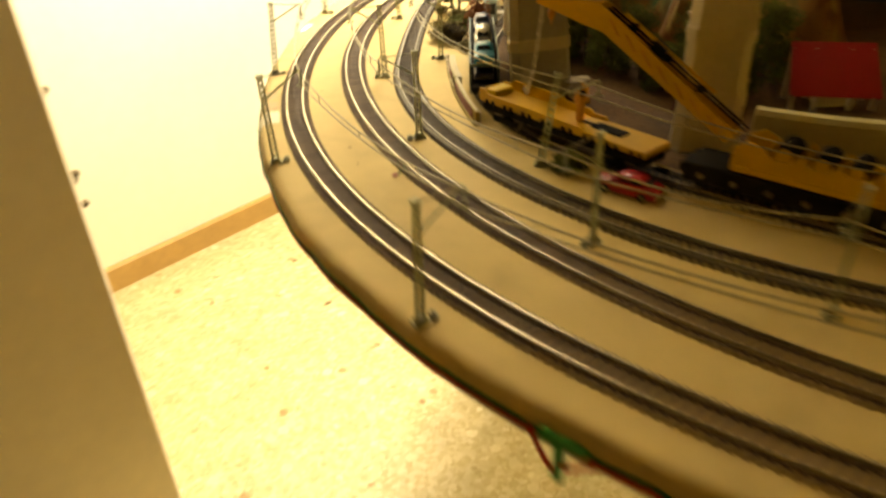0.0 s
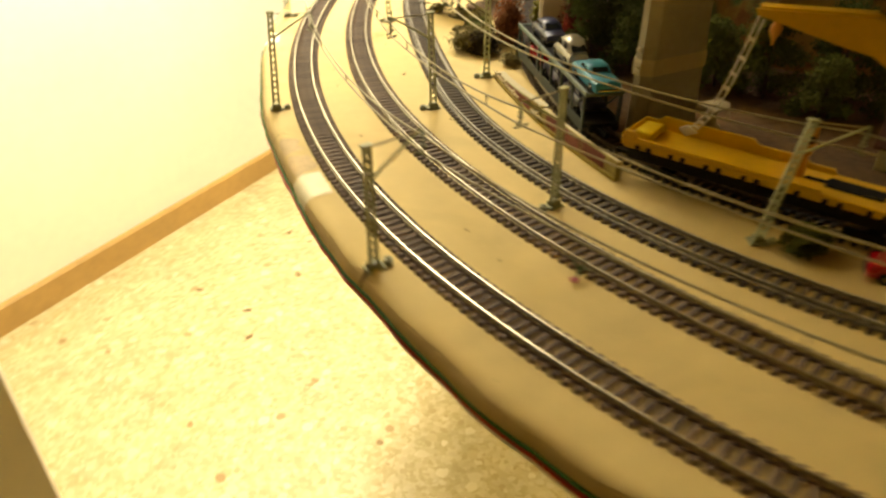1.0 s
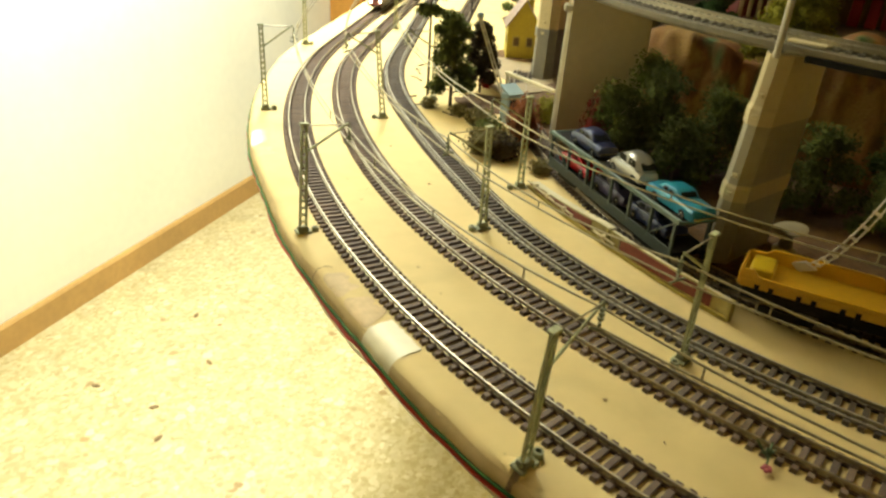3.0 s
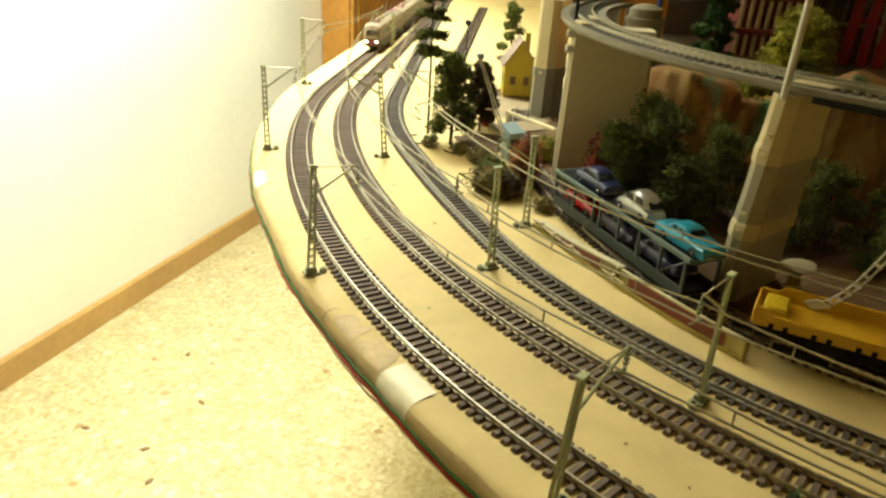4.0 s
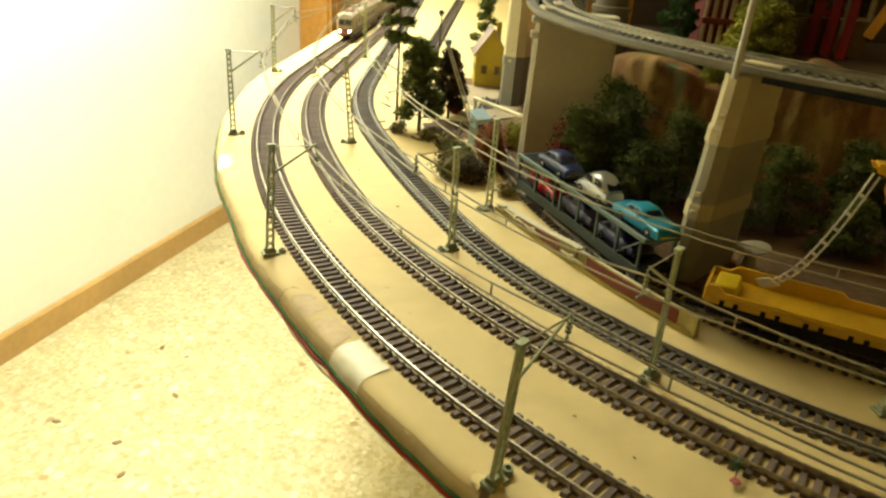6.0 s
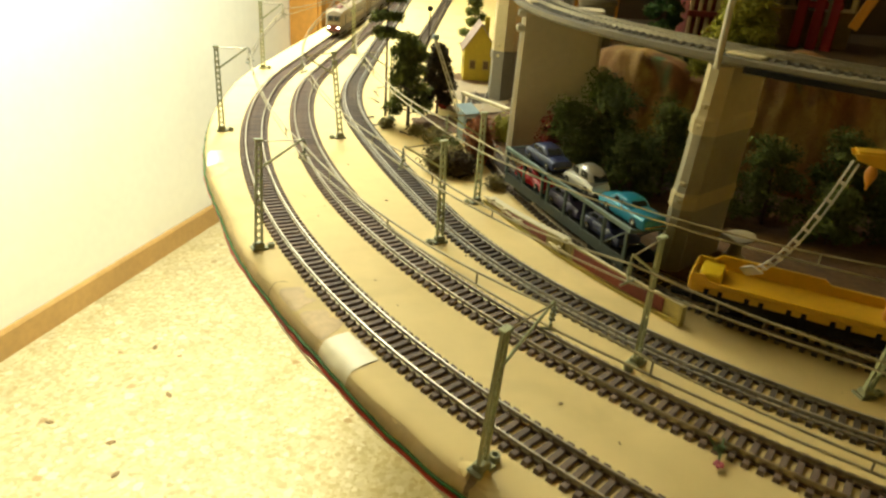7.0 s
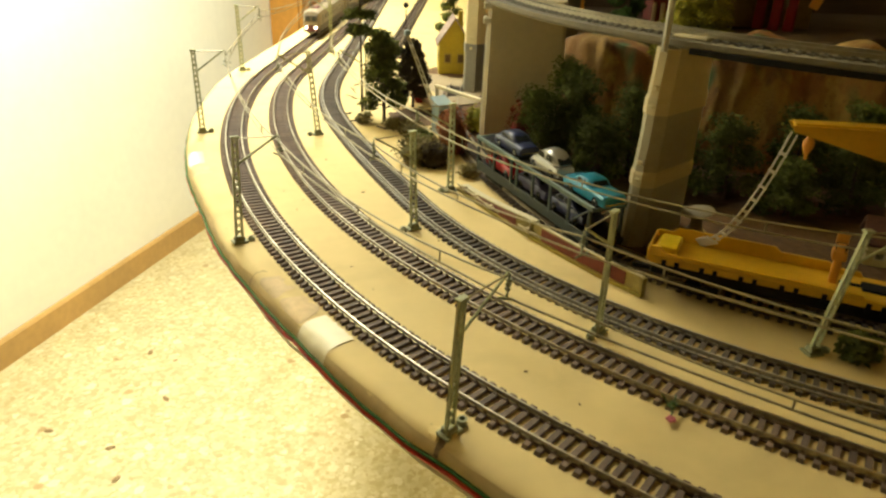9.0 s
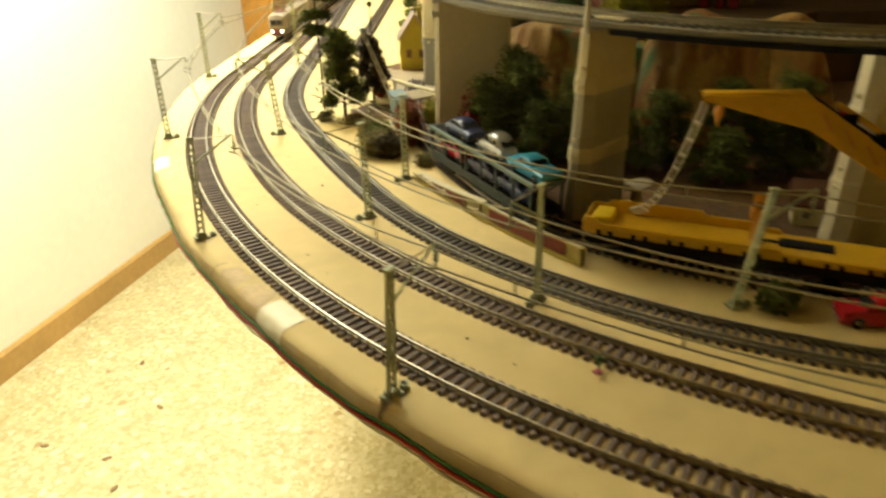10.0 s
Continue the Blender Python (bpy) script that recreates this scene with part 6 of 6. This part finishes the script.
def house(x, y, z, rz, w, d, wall_h, roof_h, wall_mat, roof_mat, label, chimney=None, windows=2, group="model houses"):
    t = empty("model_house", (x, y, z), label, "model house", group, rz=rz)
    bm = bmesh.new()
    box(bm, (-w / 2, -d / 2, 0), (w / 2, d / 2, wall_h))
    a = [bm.verts.new(v) for v in ((-w / 2, -d / 2, wall_h), (-w / 2, d / 2, wall_h), (-w / 2, 0, wall_h + roof_h))]
    b = [bm.verts.new((-v.co.x, v.co.y, v.co.z)) for v in a]
    bm.faces.new(a)
    bm.faces.new(b[::-1])
    part("house_body", bm, wall_mat, t, smooth=False)
    ov = 0.004
    for sy in (-1, 1):
        bm = bmesh.new()
        k = roof_h / (d / 2)
        y0, z0 = sy * (d / 2 + ov), wall_h - ov * k
        q = [(-w / 2 - ov, y0, z0), (w / 2 + ov, y0, z0), (w / 2 + ov, 0, wall_h + roof_h), (-w / 2 - ov, 0, wall_h + roof_h)]
        va = [bm.verts.new(v) for v in q]
        vb = [bm.verts.new((v[0], v[1], v[2] + 0.0022)) for v in q]
        bm.faces.new(va)
        bm.faces.new(vb[::-1])
        for i in range(4):
            bm.faces.new((va[i], va[(i + 1) % 4], vb[(i + 1) % 4], vb[i]))
        part("roof_slope", bm, roof_mat, t)
    if chimney:
        bm = bmesh.new()
        box(bm, (w * 0.12, d * 0.12, wall_h + roof_h * 0.4), (w * 0.12 + 0.007, d * 0.12 + 0.007, wall_h + roof_h + 0.010), bevel=0.0005)
        part("chimney", bm, chimney, t)
    for face in ("x", "y"):
        for i in range(windows):
            for sg in (-1, 1):
                span = d if face == "x" else w
                c = (i + 0.5) / windows * span * 0.86 - span * 0.43
                ww, wh = span * 0.11, wall_h * 0.30
                zc = wall_h * 0.5
                bm = bmesh.new()
                bg = bmesh.new()
                if face == "x":
                    box(bm, (sg * w / 2 - 0.0006, c - ww, zc - wh / 2), (sg * w / 2 + 0.0008, c + ww, zc + wh / 2))
                    box(bg, (sg * w / 2 - 0.0006, c - ww * 0.72, zc - wh * 0.38), (sg * w / 2 + 0.0012, c + ww * 0.72, zc + wh * 0.38))
                else:
                    box(bm, (c - ww, sg * d / 2 - 0.0006, zc - wh / 2), (c + ww, sg * d / 2 + 0.0008, zc + wh / 2))
                    box(bg, (c - ww * 0.72, sg * d / 2 - 0.0006, zc - wh * 0.38), (c + ww * 0.72, sg * d / 2 + 0.0012, zc + wh * 0.38))
                f = part("window_frame", bm, OLIVE if wall_mat is HOUSE_YELLOW else WHITE_PLASTIC, t)
                part("pane", bg, WINDOW_BROWN if wall_mat is HOUSE_YELLOW else CAR_GLASS, f)
    return t


house(0.224, 1.390, Z0 + 0.001, -1.95, 0.052, 0.046, 0.048, 0.034, HOUSE_YELLOW, ROOF_PINK, "bright yellow model house with a pale pink roof", HOUSE_YELLOW)
house(0.229, 0.660, Z0 + 0.002, -0.85, 0.032, 0.025, 0.022, 0.012, CREAM, ROOF_RED, "small cream model house with a brown-red roof beside the crane")


def arcaded_house():
    t = empty("arcaded_house", (0.418, 1.119, 1.196), "dark red model house with a cream arcade on the terrace", "model house", "model houses", rz=-0.52)
    bm = bmesh.new()
    box(bm, (-0.038, -0.010, 0), (0.038, 0.045, 0.115))
    part("house_body", bm, TIMBER_RED, t, smooth=False)
    for z, h in ((0.0, 0.008), (0.034, 0.007), (0.074, 0.006), (0.112, 0.006)):
        bm = bmesh.new()
        box(bm, (-0.040, -0.020, z), (0.040, 0.046, z + h), bevel=0.0008)
        part("floor_beam", bm, TIMBER_RED, t)
    for z0, z1 in ((0.008, 0.034), (0.041, 0.074), (0.080, 0.112)):
        for i in range(8):
            x = -0.036 + i * 0.0103
            bm = bmesh.new()
            box(bm, (x - 0.0022, -0.0185, z0), (x + 0.0022, -0.0145, z1), bevel=0.0005)
            part("pillar", bm, PILLAR, t, "pale tan arcade pillar")
    bm = bmesh.new()
    a = [bm.verts.new(v) for v in ((-0.044, -0.026, 0.118), (-0.044, 0.050, 0.118), (-0.044, 0.012, 0.150))]
    b = [bm.verts.new((0.044, v.co.y, v.co.z)) for v in a]
    bm.faces.new(a)
    bm.faces.new(b[::-1])
    for i in range(3):
        bm.faces.new((a[i], a[(i + 1) % 3], b[(i + 1) % 3], b[i]))
    part("roof", bm, ROOF_RED, t, smooth=False)


arcaded_house()
house(0.530, 1.145, 1.196, -0.52, 0.20, 0.06, 0.13, 0.04, HOUSE_TAN, ROOF_RED, "long tan model warehouse with dark window slits on the terrace", None, 9)
# added board: hides the lit room wall and keeps the background dark
bm = bmesh.new()
box(bm, (0.0, 0.0, 0.0), (1.5, 0.02, 0.60))
solo("backdrop_board", bm, BACKDROP, "plain dark board added behind the terrace to darken the background", "backdrop", kind="structure", m=Matrix.Translation((0.30, 1.42, 1.196)) @ Matrix.Rotation(-0.45, 4, "Z"), smooth=False)
tree(0.345, 1.66, Z0, 0.105, 0.028, LEAF, "dark green model tree near the yellow house", 81, 12, 360, 0.0026, crown_from=0.1)


def red_tower():
    t = empty("red_trestle", (0.548, 1.080, 1.196), "crimson plastic trestle frame with an orange side brace", "trestle", rz=-0.9)
    for x in (-0.020, 0.0, 0.018):
        bm = bmesh.new()
        box(bm, (x - 0.0065, -0.007, 0), (x + 0.0065, 0.007, 0.19), bevel=0.001, taper=0.8)
        part("post", bm, DARK_CRIMSON, t)
    bm = bmesh.new()
    box(bm, (0.009, -0.010, 0.03), (0.013, -0.006, 0.17))
    part("cover_strip", bm, DECK_GREY, t)
    for z in (0.05, 0.11, 0.17):
        bm = bmesh.new()
        box(bm, (-0.026, -0.004, z), (0.026, 0.004, z + 0.008), bevel=0.001)
        part("beam", bm, DARK_CRIMSON, t)
    bm = bmesh.new()
    box(bm, (-0.006, -0.006, 0), (0.006, 0.006, 0.16), bevel=0.001, m=Matrix.Translation((0.042, 0, 0.03)) @ Matrix.Rotation(0.35, 4, 'Y'))
    part("side_wall", bm, ORANGE, t, "orange plastic wall")


red_tower()


def silo():
    t = empty("grey_silo", (0.236, 1.118, 1.196), "pale grey plastic silo tank on the terrace", "model silo")
    bm = bmesh.new()
    lathe(bm, [(0.0205, 0), (0.0205, 0.046), (0.0225, 0.047), (0.0225, 0.052), (0.019, 0.053), (0.018, 0.062), (0.010, 0.066), (0.003, 0.067)], 26)
    part("tank", bm, DECK_GREY, t)
    bm = bmesh.new()
    rod(bm, (0.012, -0.006, 0.064), (0.012, -0.006, 0.11), 0.0032, None, 10)
    part("vent_pipe", bm, material("blue_pipe", (0.05, 0.07, 0.30), 0.4), t)


silo()
house(0.272, 1.200, 1.196, -0.5, 0.08, 0.06, 0.09, 0.03, ORANGE, ROOF_RED, "orange model warehouse with a dark roof on the terrace", None, 3)
tree(0.243, 0.902, 1.188, 0.094, 0.033, LEAF_YELLOW, "round yellow-green model tree above the viaduct", 71, 22, 1300, 0.0015, crown_from=0.18, core=0.6)
tree(0.270, 1.040, 1.190, 0.108, 0.026, LEAF_GREEN, "slim dark green model conifer on the terrace", 72, 14, 420, 0.0026, crown_from=0.05)
bush(0.300, 1.000, 1.190, 0.030, LEAF, "dark green shrub on the terrace", 73)


def kiosk():
    t = empty("red_kiosk", (0.366, 0.712, Z0 + 0.003), "crimson roofed kiosk on white posts", "model kiosk", rz=-0.2)
    bm = bmesh.new()
    q = [(-0.039, -0.026, 0.016), (0.039, -0.026, 0.016), (0.037, 0.016, 0.052), (-0.037, 0.016, 0.052)]
    va = [bm.verts.new(v) for v in q]
    vb = [bm.verts.new((v[0], v[1] + 0.002, v[2] + 0.003)) for v in q]
    bm.faces.new(va)
    bm.faces.new(vb[::-1])
    for i in range(4):
        bm.faces.new((va[i], va[(i + 1) % 4], vb[(i + 1) % 4], vb[i]))
    part("roof", bm, RED_PAINT, t)
    for x in (-0.035, -0.015, 0.015, 0.035):
        for y in (-0.018, 0.014):
            bm = bmesh.new()
            box(bm, (x - 0.002, y - 0.002, 0), (x + 0.002, y + 0.002, 0.021 if y < 0 else 0.050))
            part("post", bm, WHITE_PLASTIC, t)
    bm = bmesh.new()
    box(bm, (-0.012, -0.010, 0), (0.022, 0.010, 0.016))
    part("counter", bm, CREAM, t)


kiosk()


def beige_ramp():
    """A curved beige embankment wall beside the crane."""
    bm = bmesh.new()
    arc = [Vector((0.262 + 0.014 * i, 0.622 - 0.009 * i + 0.00035 * i * i, Z0 + 0.002)) for i in range(18)]
    sweep(bm, arc, [(-0.006, 0), (0.006, 0), (0.006, 0.030), (0.003, 0.034), (-0.006, 0.034)])
    solo("embankment_wall", bm, CREAM, "curved beige embankment wall beside the crane", "embankment wall")


beige_ramp()
model_car(pose(0.143, 0.546, Z0, 0, 0, -38), RED_CAR, "saloon", "red toy saloon car parked on the cream board")


def booth():
    """A small pale blue booth with a sloping roof."""
    t = empty("booth", (0.066, 1.088, Z0), "small pale blue plastic booth with a sloping roof", "model booth", rz=0.15)
    bm = bmesh.new()
    box(bm, (-0.0085, -0.007, 0), (0.0085, 0.007, 0.032), bevel=0.0008)
    part("booth_body", bm, LIGHT_BLUE, t)
    bm = bmesh.new()
    box(bm, (-0.006, -0.0076, 0.012), (0.006, -0.0068, 0.027), bevel=0.0003)
    part("window", bm, CAR_GLASS, t, "dark window")
    bm = bmesh.new()
    box(bm, (-0.0100, -0.0110, -0.0011), (0.0100, 0.0100, 0.0011), m=pose(0, 0, 0.0360, 21, 0, 0), bevel=0.0005)
    part("roof", bm, LIGHT_BLUE, t, "glossy sloping roof panel")


booth()


def pale_beam():
    """A thin beam from the broad pier to a post."""
    t = empty("footbridge_beam", (0.074, 1.118, Z0), "thin pale plastic beam on a post beside the pier", "footbridge", rz=0.22)
    bm = bmesh.new()
    box(bm, (-0.0022, -0.078, 0.0440), (0.0022, 0.003, 0.0475), bevel=0.0006)
    part("beam", bm, TAPE, t)
    bm = bmesh.new()
    box(bm, (-0.0016, -0.0016, 0.0), (0.0016, 0.0016, 0.0442), bevel=0.0004)
    part("post", bm, WHITE_PLASTIC, t)


pale_beam()


def lattice_signal():
    """A leaning white lattice mast with a small lamp head."""
    t = empty("lattice_signal", (0.082, 1.125, Z0 + 0.0), "leaning white lattice signal with pale blue heads", "model signal")
    top = Vector((-0.030, 0.03, 0.098))
    side = Vector((0.7, 0.7, 0)) * 0.0042
    for sg in (-1, 1):
        bm = bmesh.new()
        rod(bm, side * sg * 1.3, top + side * sg * 0.7, 0.0009, None, 6)
        part("rail_bar", bm, WHITE_PLASTIC, t)
    bm = bmesh.new()
    for i in range(9):
        k = (i + 0.5) / 9
        s = -1 if i % 2 else 1
        rod(bm, top * k + side * s, top * (k + 0.07) - side * s, 0.0005, None, 5)
    part("lattice", bm, WHITE_PLASTIC, t)
    bm = bmesh.new()
    box(bm, (top.x - 0.0035, top.y - 0.003, top.z), (top.x + 0.0035, top.y + 0.003, top.z + 0.006), bevel=0.001)
    part("head", bm, LIGHT_BLUE, t)
    bm = bmesh.new()
    box(bm, (-0.008, -0.007, 0), (0.008, 0.007, 0.006), bevel=0.001)
    part("foot", bm, WHITE_PLASTIC, t)


lattice_signal()


def street_lamp(x, y):
    t = empty("model_street_lamp", (x, y, Z0), "dark model street lamp with a ball head", "model lamp")
    bm = bmesh.new()
    rod(bm, (0, 0, 0), (0, 0, 0.06), 0.0014, 0.0010, 8)
    part("post", bm, BLACK, t)
    bm = bmesh.new()
    blob(bm, (0, 0, 0.063), 0.0055, rough=0, sub=2)
    part("ball", bm, BLACK, t)


street_lamp(0.27, 1.70)


def side_road():
    bm = bmesh.new()
    sweep(bm, [Vector((0.10 + 0.05 * i, 1.20 + 0.004 * i * i, Z0 + 0.0024)) for i in range(7)], [(-0.022, 0), (0.022, 0), (0.022, 0.0016), (-0.022, 0.0016)])
    solo("model_road", bm, GREY_ROAD, "narrow tan card road past the yellow house", "model road", kind="structure")


side_road()


def flower():
    t = empty("artificial_flower", (-0.036, 0.585, Z0 + 0.001), "tiny fallen pink flower with a green stem on the board", "artificial flower")
    bm = bmesh.new()
    rod(bm, (0.0, 0.0, 0.001), (0.007, 0.006, 0.008), 0.0006, None, 5)
    rod(bm, (0.002, 0.002, 0.003), (0.0, 0.009, 0.009), 0.0005, None, 5)
    tufts(bm, (0.004, 0.004, 0.004), 0.003, 8, 0.0016, rng=random.Random(5))
    part("stem", bm, STEM, t)
    bm = bmesh.new()
    for a in range(5):
        blob(bm, (-0.002 + 0.0016 * math.cos(a * 1.26), -0.002 + 0.0016 * math.sin(a * 1.26), 0.0018), 0.0013, (1, 1, 0.7), 0.2, a, 1)
    part("blossom", bm, PETAL, t)


flower()

# dark flakes on the floor
FLAKES = ((-0.432, 2.081), (-0.298, 2.517), (-0.584, 2.220), (-0.422, 1.951), (-0.275, 2.245))
for i, (x, y) in enumerate(FLAKES):
    bm = bmesh.new()
    blob(bm, (0, 0, 0.0022), 0.0085, (1.5, 0.8, 0.26), 0.45, i + 3, 2)
    solo("floor_flake", bm, CARDBOARD, "small dark brown flake lying on the terrazzo floor", "flake", "flakes on the floor", m=Matrix.Translation((x, y, 0)) @ Matrix.Rotation(i * 1.3, 4, "Z"))

def twig(x, y, rz, n):
    """A dry bit of scenic root, forked, lying on the paper."""
    bm = bmesh.new()
    rg = random.Random(n)
    p = Vector((0, 0, 0.0009))
    for k in range(4):
        q = p + Vector((0.0045, rg.uniform(-0.003, 0.003), rg.uniform(-0.0002, 0.0012)))
        rod(bm, p, q, 0.0009 - 0.00015 * k, 0.0008 - 0.00015 * k, 5)
        if k in (1, 2):
            rod(bm, q, q + Vector((0.003, rg.choice((-1, 1)) * 0.004, 0.001)), 0.0005, 0.0003, 5)
        p = q
    solo("dry_twig", bm, BARK, "dry brown twig lying on the cream paper", "twig", "twigs on the paper", m=Matrix.Translation((x, y, Z0)) @ Matrix.Rotation(rz, 4, "Z"))


for i, (x, y) in enumerate(((0.047, 1.344), (0.025, 1.266), (-0.004, 1.200), (0.018, 1.228), (0.034, 1.300), (-0.010, 1.165), (0.006, 1.135))):
    twig(x, y, i * 1.9, i + 1)

# crumbs on the paper
crumbs = random.Random(8)
for i in range(14):
    line = crumbs.choice((TRACK_A, TRACK_B))
    p, _ = line.at(crumbs.uniform(-0.25, 0.5), crumbs.uniform(0.022, 0.042), Z0 + 0.0004)
    bm = bmesh.new()
    r = crumbs.uniform(0.0004, 0.0011)
    blob(bm, (0, 0, r * 0.3), r, (1.6, 0.8, 0.6), 0.3, i, 1)
    solo("crumb", bm, crumbs.choice((CARDBOARD, TIMBER, PAPER_WORN)), "tiny dark crumb lying on the cream paper", "crumb", "crumbs on the paper", m=Matrix.Translation(p) @ Matrix.Rotation(crumbs.uniform(0, 3), 4, "Z"))


# ---- train on the outer track ----
def rail_vehicle(s_head, length, label, lit):
    """A long grey-brown electric train unit; x points to its head."""
    half = length / 2
    m0, m1 = TRACK_A.at(s_head - length * 0.85)[0], TRACK_A.at(s_head - length * 0.15)[0]
    c = (m0 + m1) / 2
    d = (m1 - m0).normalized()
    t = empty("electric_train_unit", (0, 0, 0), label, "model train", "train on the outer track")
    hw = 0.0165
    bm = bmesh.new()
    st = [(-half, 0.0125, 0.030, .62), (-half + 0.004, 0.0155, 0.036, .70), (-half + 0.012, hw, 0.039, .74), (half - 0.012, hw, 0.039, .74), (half - 0.004, 0.0155, 0.036, .70), (half, 0.0125, 0.030, .62)]
    loft(bm, st, 0.010, 10)
    part("body", bm, LOCO_GREY, t)
    bm = bmesh.new()
    loft(bm, [(-half - 0.0006, 0.0120, 0.011, .95), (-half + 0.006, 0.0160, 0.012, .95), (-half + 0.012, hw + 0.0004, 0.012, .95), (half - 0.012, hw + 0.0004, 0.012, .95), (half - 0.006, 0.0160, 0.012, .95), (half + 0.0006, 0.0120, 0.011, .95)], 0.0085, 4)
    part("skirt_band", bm, LOCO_DARK, t, "dark lower band")
    for sx in (-1, 1):
        bm = bmesh.new()
        box(bm, (sx * half - 0.0022, -0.0125, 0.026), (sx * half + 0.0006, 0.0125, 0.0385), bevel=0.001)
        part("front_panel", bm, LOCO_DARK, t)
        for sy in (-1, 1):
            bm = bmesh.new()
            box(bm, (sx * half - 0.0010, sy * 0.0058 - 0.0042, 0.029), (sx * half + 0.0012, sy * 0.0058 + 0.0042, 0.0365), bevel=0.0006)
            part("windscreen", bm, CAR_GLASS, t)
            bm = bmesh.new()
            rod(bm, (sx * half - 0.001, sy * 0.0092, 0.0165), (sx * half + 0.0016, sy * 0.0092, 0.0165), 0.0021, None, 12)
            part("headlight", bm, HEADLIGHT if (lit and sx > 0) else CAR_GLASS, t)
        bm = bmesh.new()
        box(bm, (sx * half - 0.003, -0.0118, 0.009), (sx * half + 0.0010, 0.0118, 0.0205), bevel=0.001)
        part("front_apron", bm, LOCO_RED, t, "dull red front apron")
        x0 = sx * (half - 0.035)
        bm = bmesh.new()
        box(bm, (x0 - 0.014, -0.009, 0.049), (x0 + 0.014, 0.009, 0.0508), bevel=0.0005)
        for k in (-1, 1):
            rod(bm, (x0 - 0.012, k * 0.006, 0.051), (x0 + 0.010, k * 0.006, 0.0545), 0.0007, None, 5)
            rod(bm, (x0 + 0.010, k * 0.006, 0.0545), (x0 - 0.011, k * 0.0075, 0.0565), 0.0006, None, 5)
        rod(bm, (x0 - 0.011, -0.011, 0.0568), (x0 - 0.011, 0.011, 0.0568), 0.0008, None, 6)
        part("pantograph", bm, LOCO_RED, t, "folded dull red pantograph")
        bogie(t, sx * length * 0.35, -0.001, 0.0145)
    bm = bmesh.new()
    rod(bm, (-half + 0.05, 0, 0.0500), (half - 0.05, 0, 0.0500), 0.0006, None, 5)
    for i in range(5):
        x = -half + 0.06 + i * (length - 0.12) / 4
        box(bm, (x - 0.003, -0.002, 0.0485), (x + 0.003, 0.002, 0.0515), bevel=0.0005)
    part("roof_cable", bm, LOCO_DARK, t)
    n = 9
    for sy in (-1, 1):
        for i in range(n):
            x = -half + 0.03 + i * (length - 0.06) / (n - 1)
            bm = bmesh.new()
            tall = i in (0, n - 1)
            box(bm, (x - 0.0042, sy * hw - 0.0003, 0.016 if tall else 0.027), (x + 0.0042, sy * hw + 0.0005, 0.0375), bevel=0.0003)
            part("door" if tall else "window", bm, LOCO_DARK if tall else CAR_GLASS, t)
    t.matrix_basis = Matrix.Translation((c.x, c.y, Z0 + RAIL_TOP)) @ Matrix.Rotation(math.atan2(d.y, d.x), 4, "Z")


HEAD = TRACK_A.near_y(1.745)
rail_vehicle(HEAD, 0.265, "grey-brown model electric train with red pantographs and lit headlights", True)
rail_vehicle(HEAD - 0.278, 0.265, "grey-brown model electric train unit coupled behind the first", False)
rail_vehicle(HEAD - 0.556, 0.265, "grey-brown model electric train unit at the end of the train", False)

# ---- tracks, last because of their many pieces ----
track(TRACK_A, -2.2, 1.05, -0.95, 0.95, Z0, RAIL, SLEEPER, "outer model track of bright rails on brown plastic sleepers")
track(TRACK_B, -2.2, 1.05, -0.95, 0.95, Z0, RAIL, SLEEPER, "middle model track of bright rails on brown plastic sleepers")
track(TRACK_C, -2.2, 1.05, -0.95, 0.95, Z0, RAIL_WORN, SLEEPER_DARK, "inner model track of tarnished rails on dark sleepers", foot=CHAIR_STRIP)
track(TRACK_D, -0.5, 0.75, -0.45, 0.70, Z0, RAIL_DARK, SLEEPER_DARK, "innermost model track under the parked wagons")
track(DECK, -0.72, 0.92, -0.5, 0.75, DECK_Z + 0.0053, DECK_RAIL, DECK_SLEEPER, "single model track on the viaduct deck")
track(TRACK_E, -1.1, -0.02, -0.5, -0.02, Z0, RAIL_DARK, SLEEPER_DARK, "far siding of tarnished rails on dark sleepers")
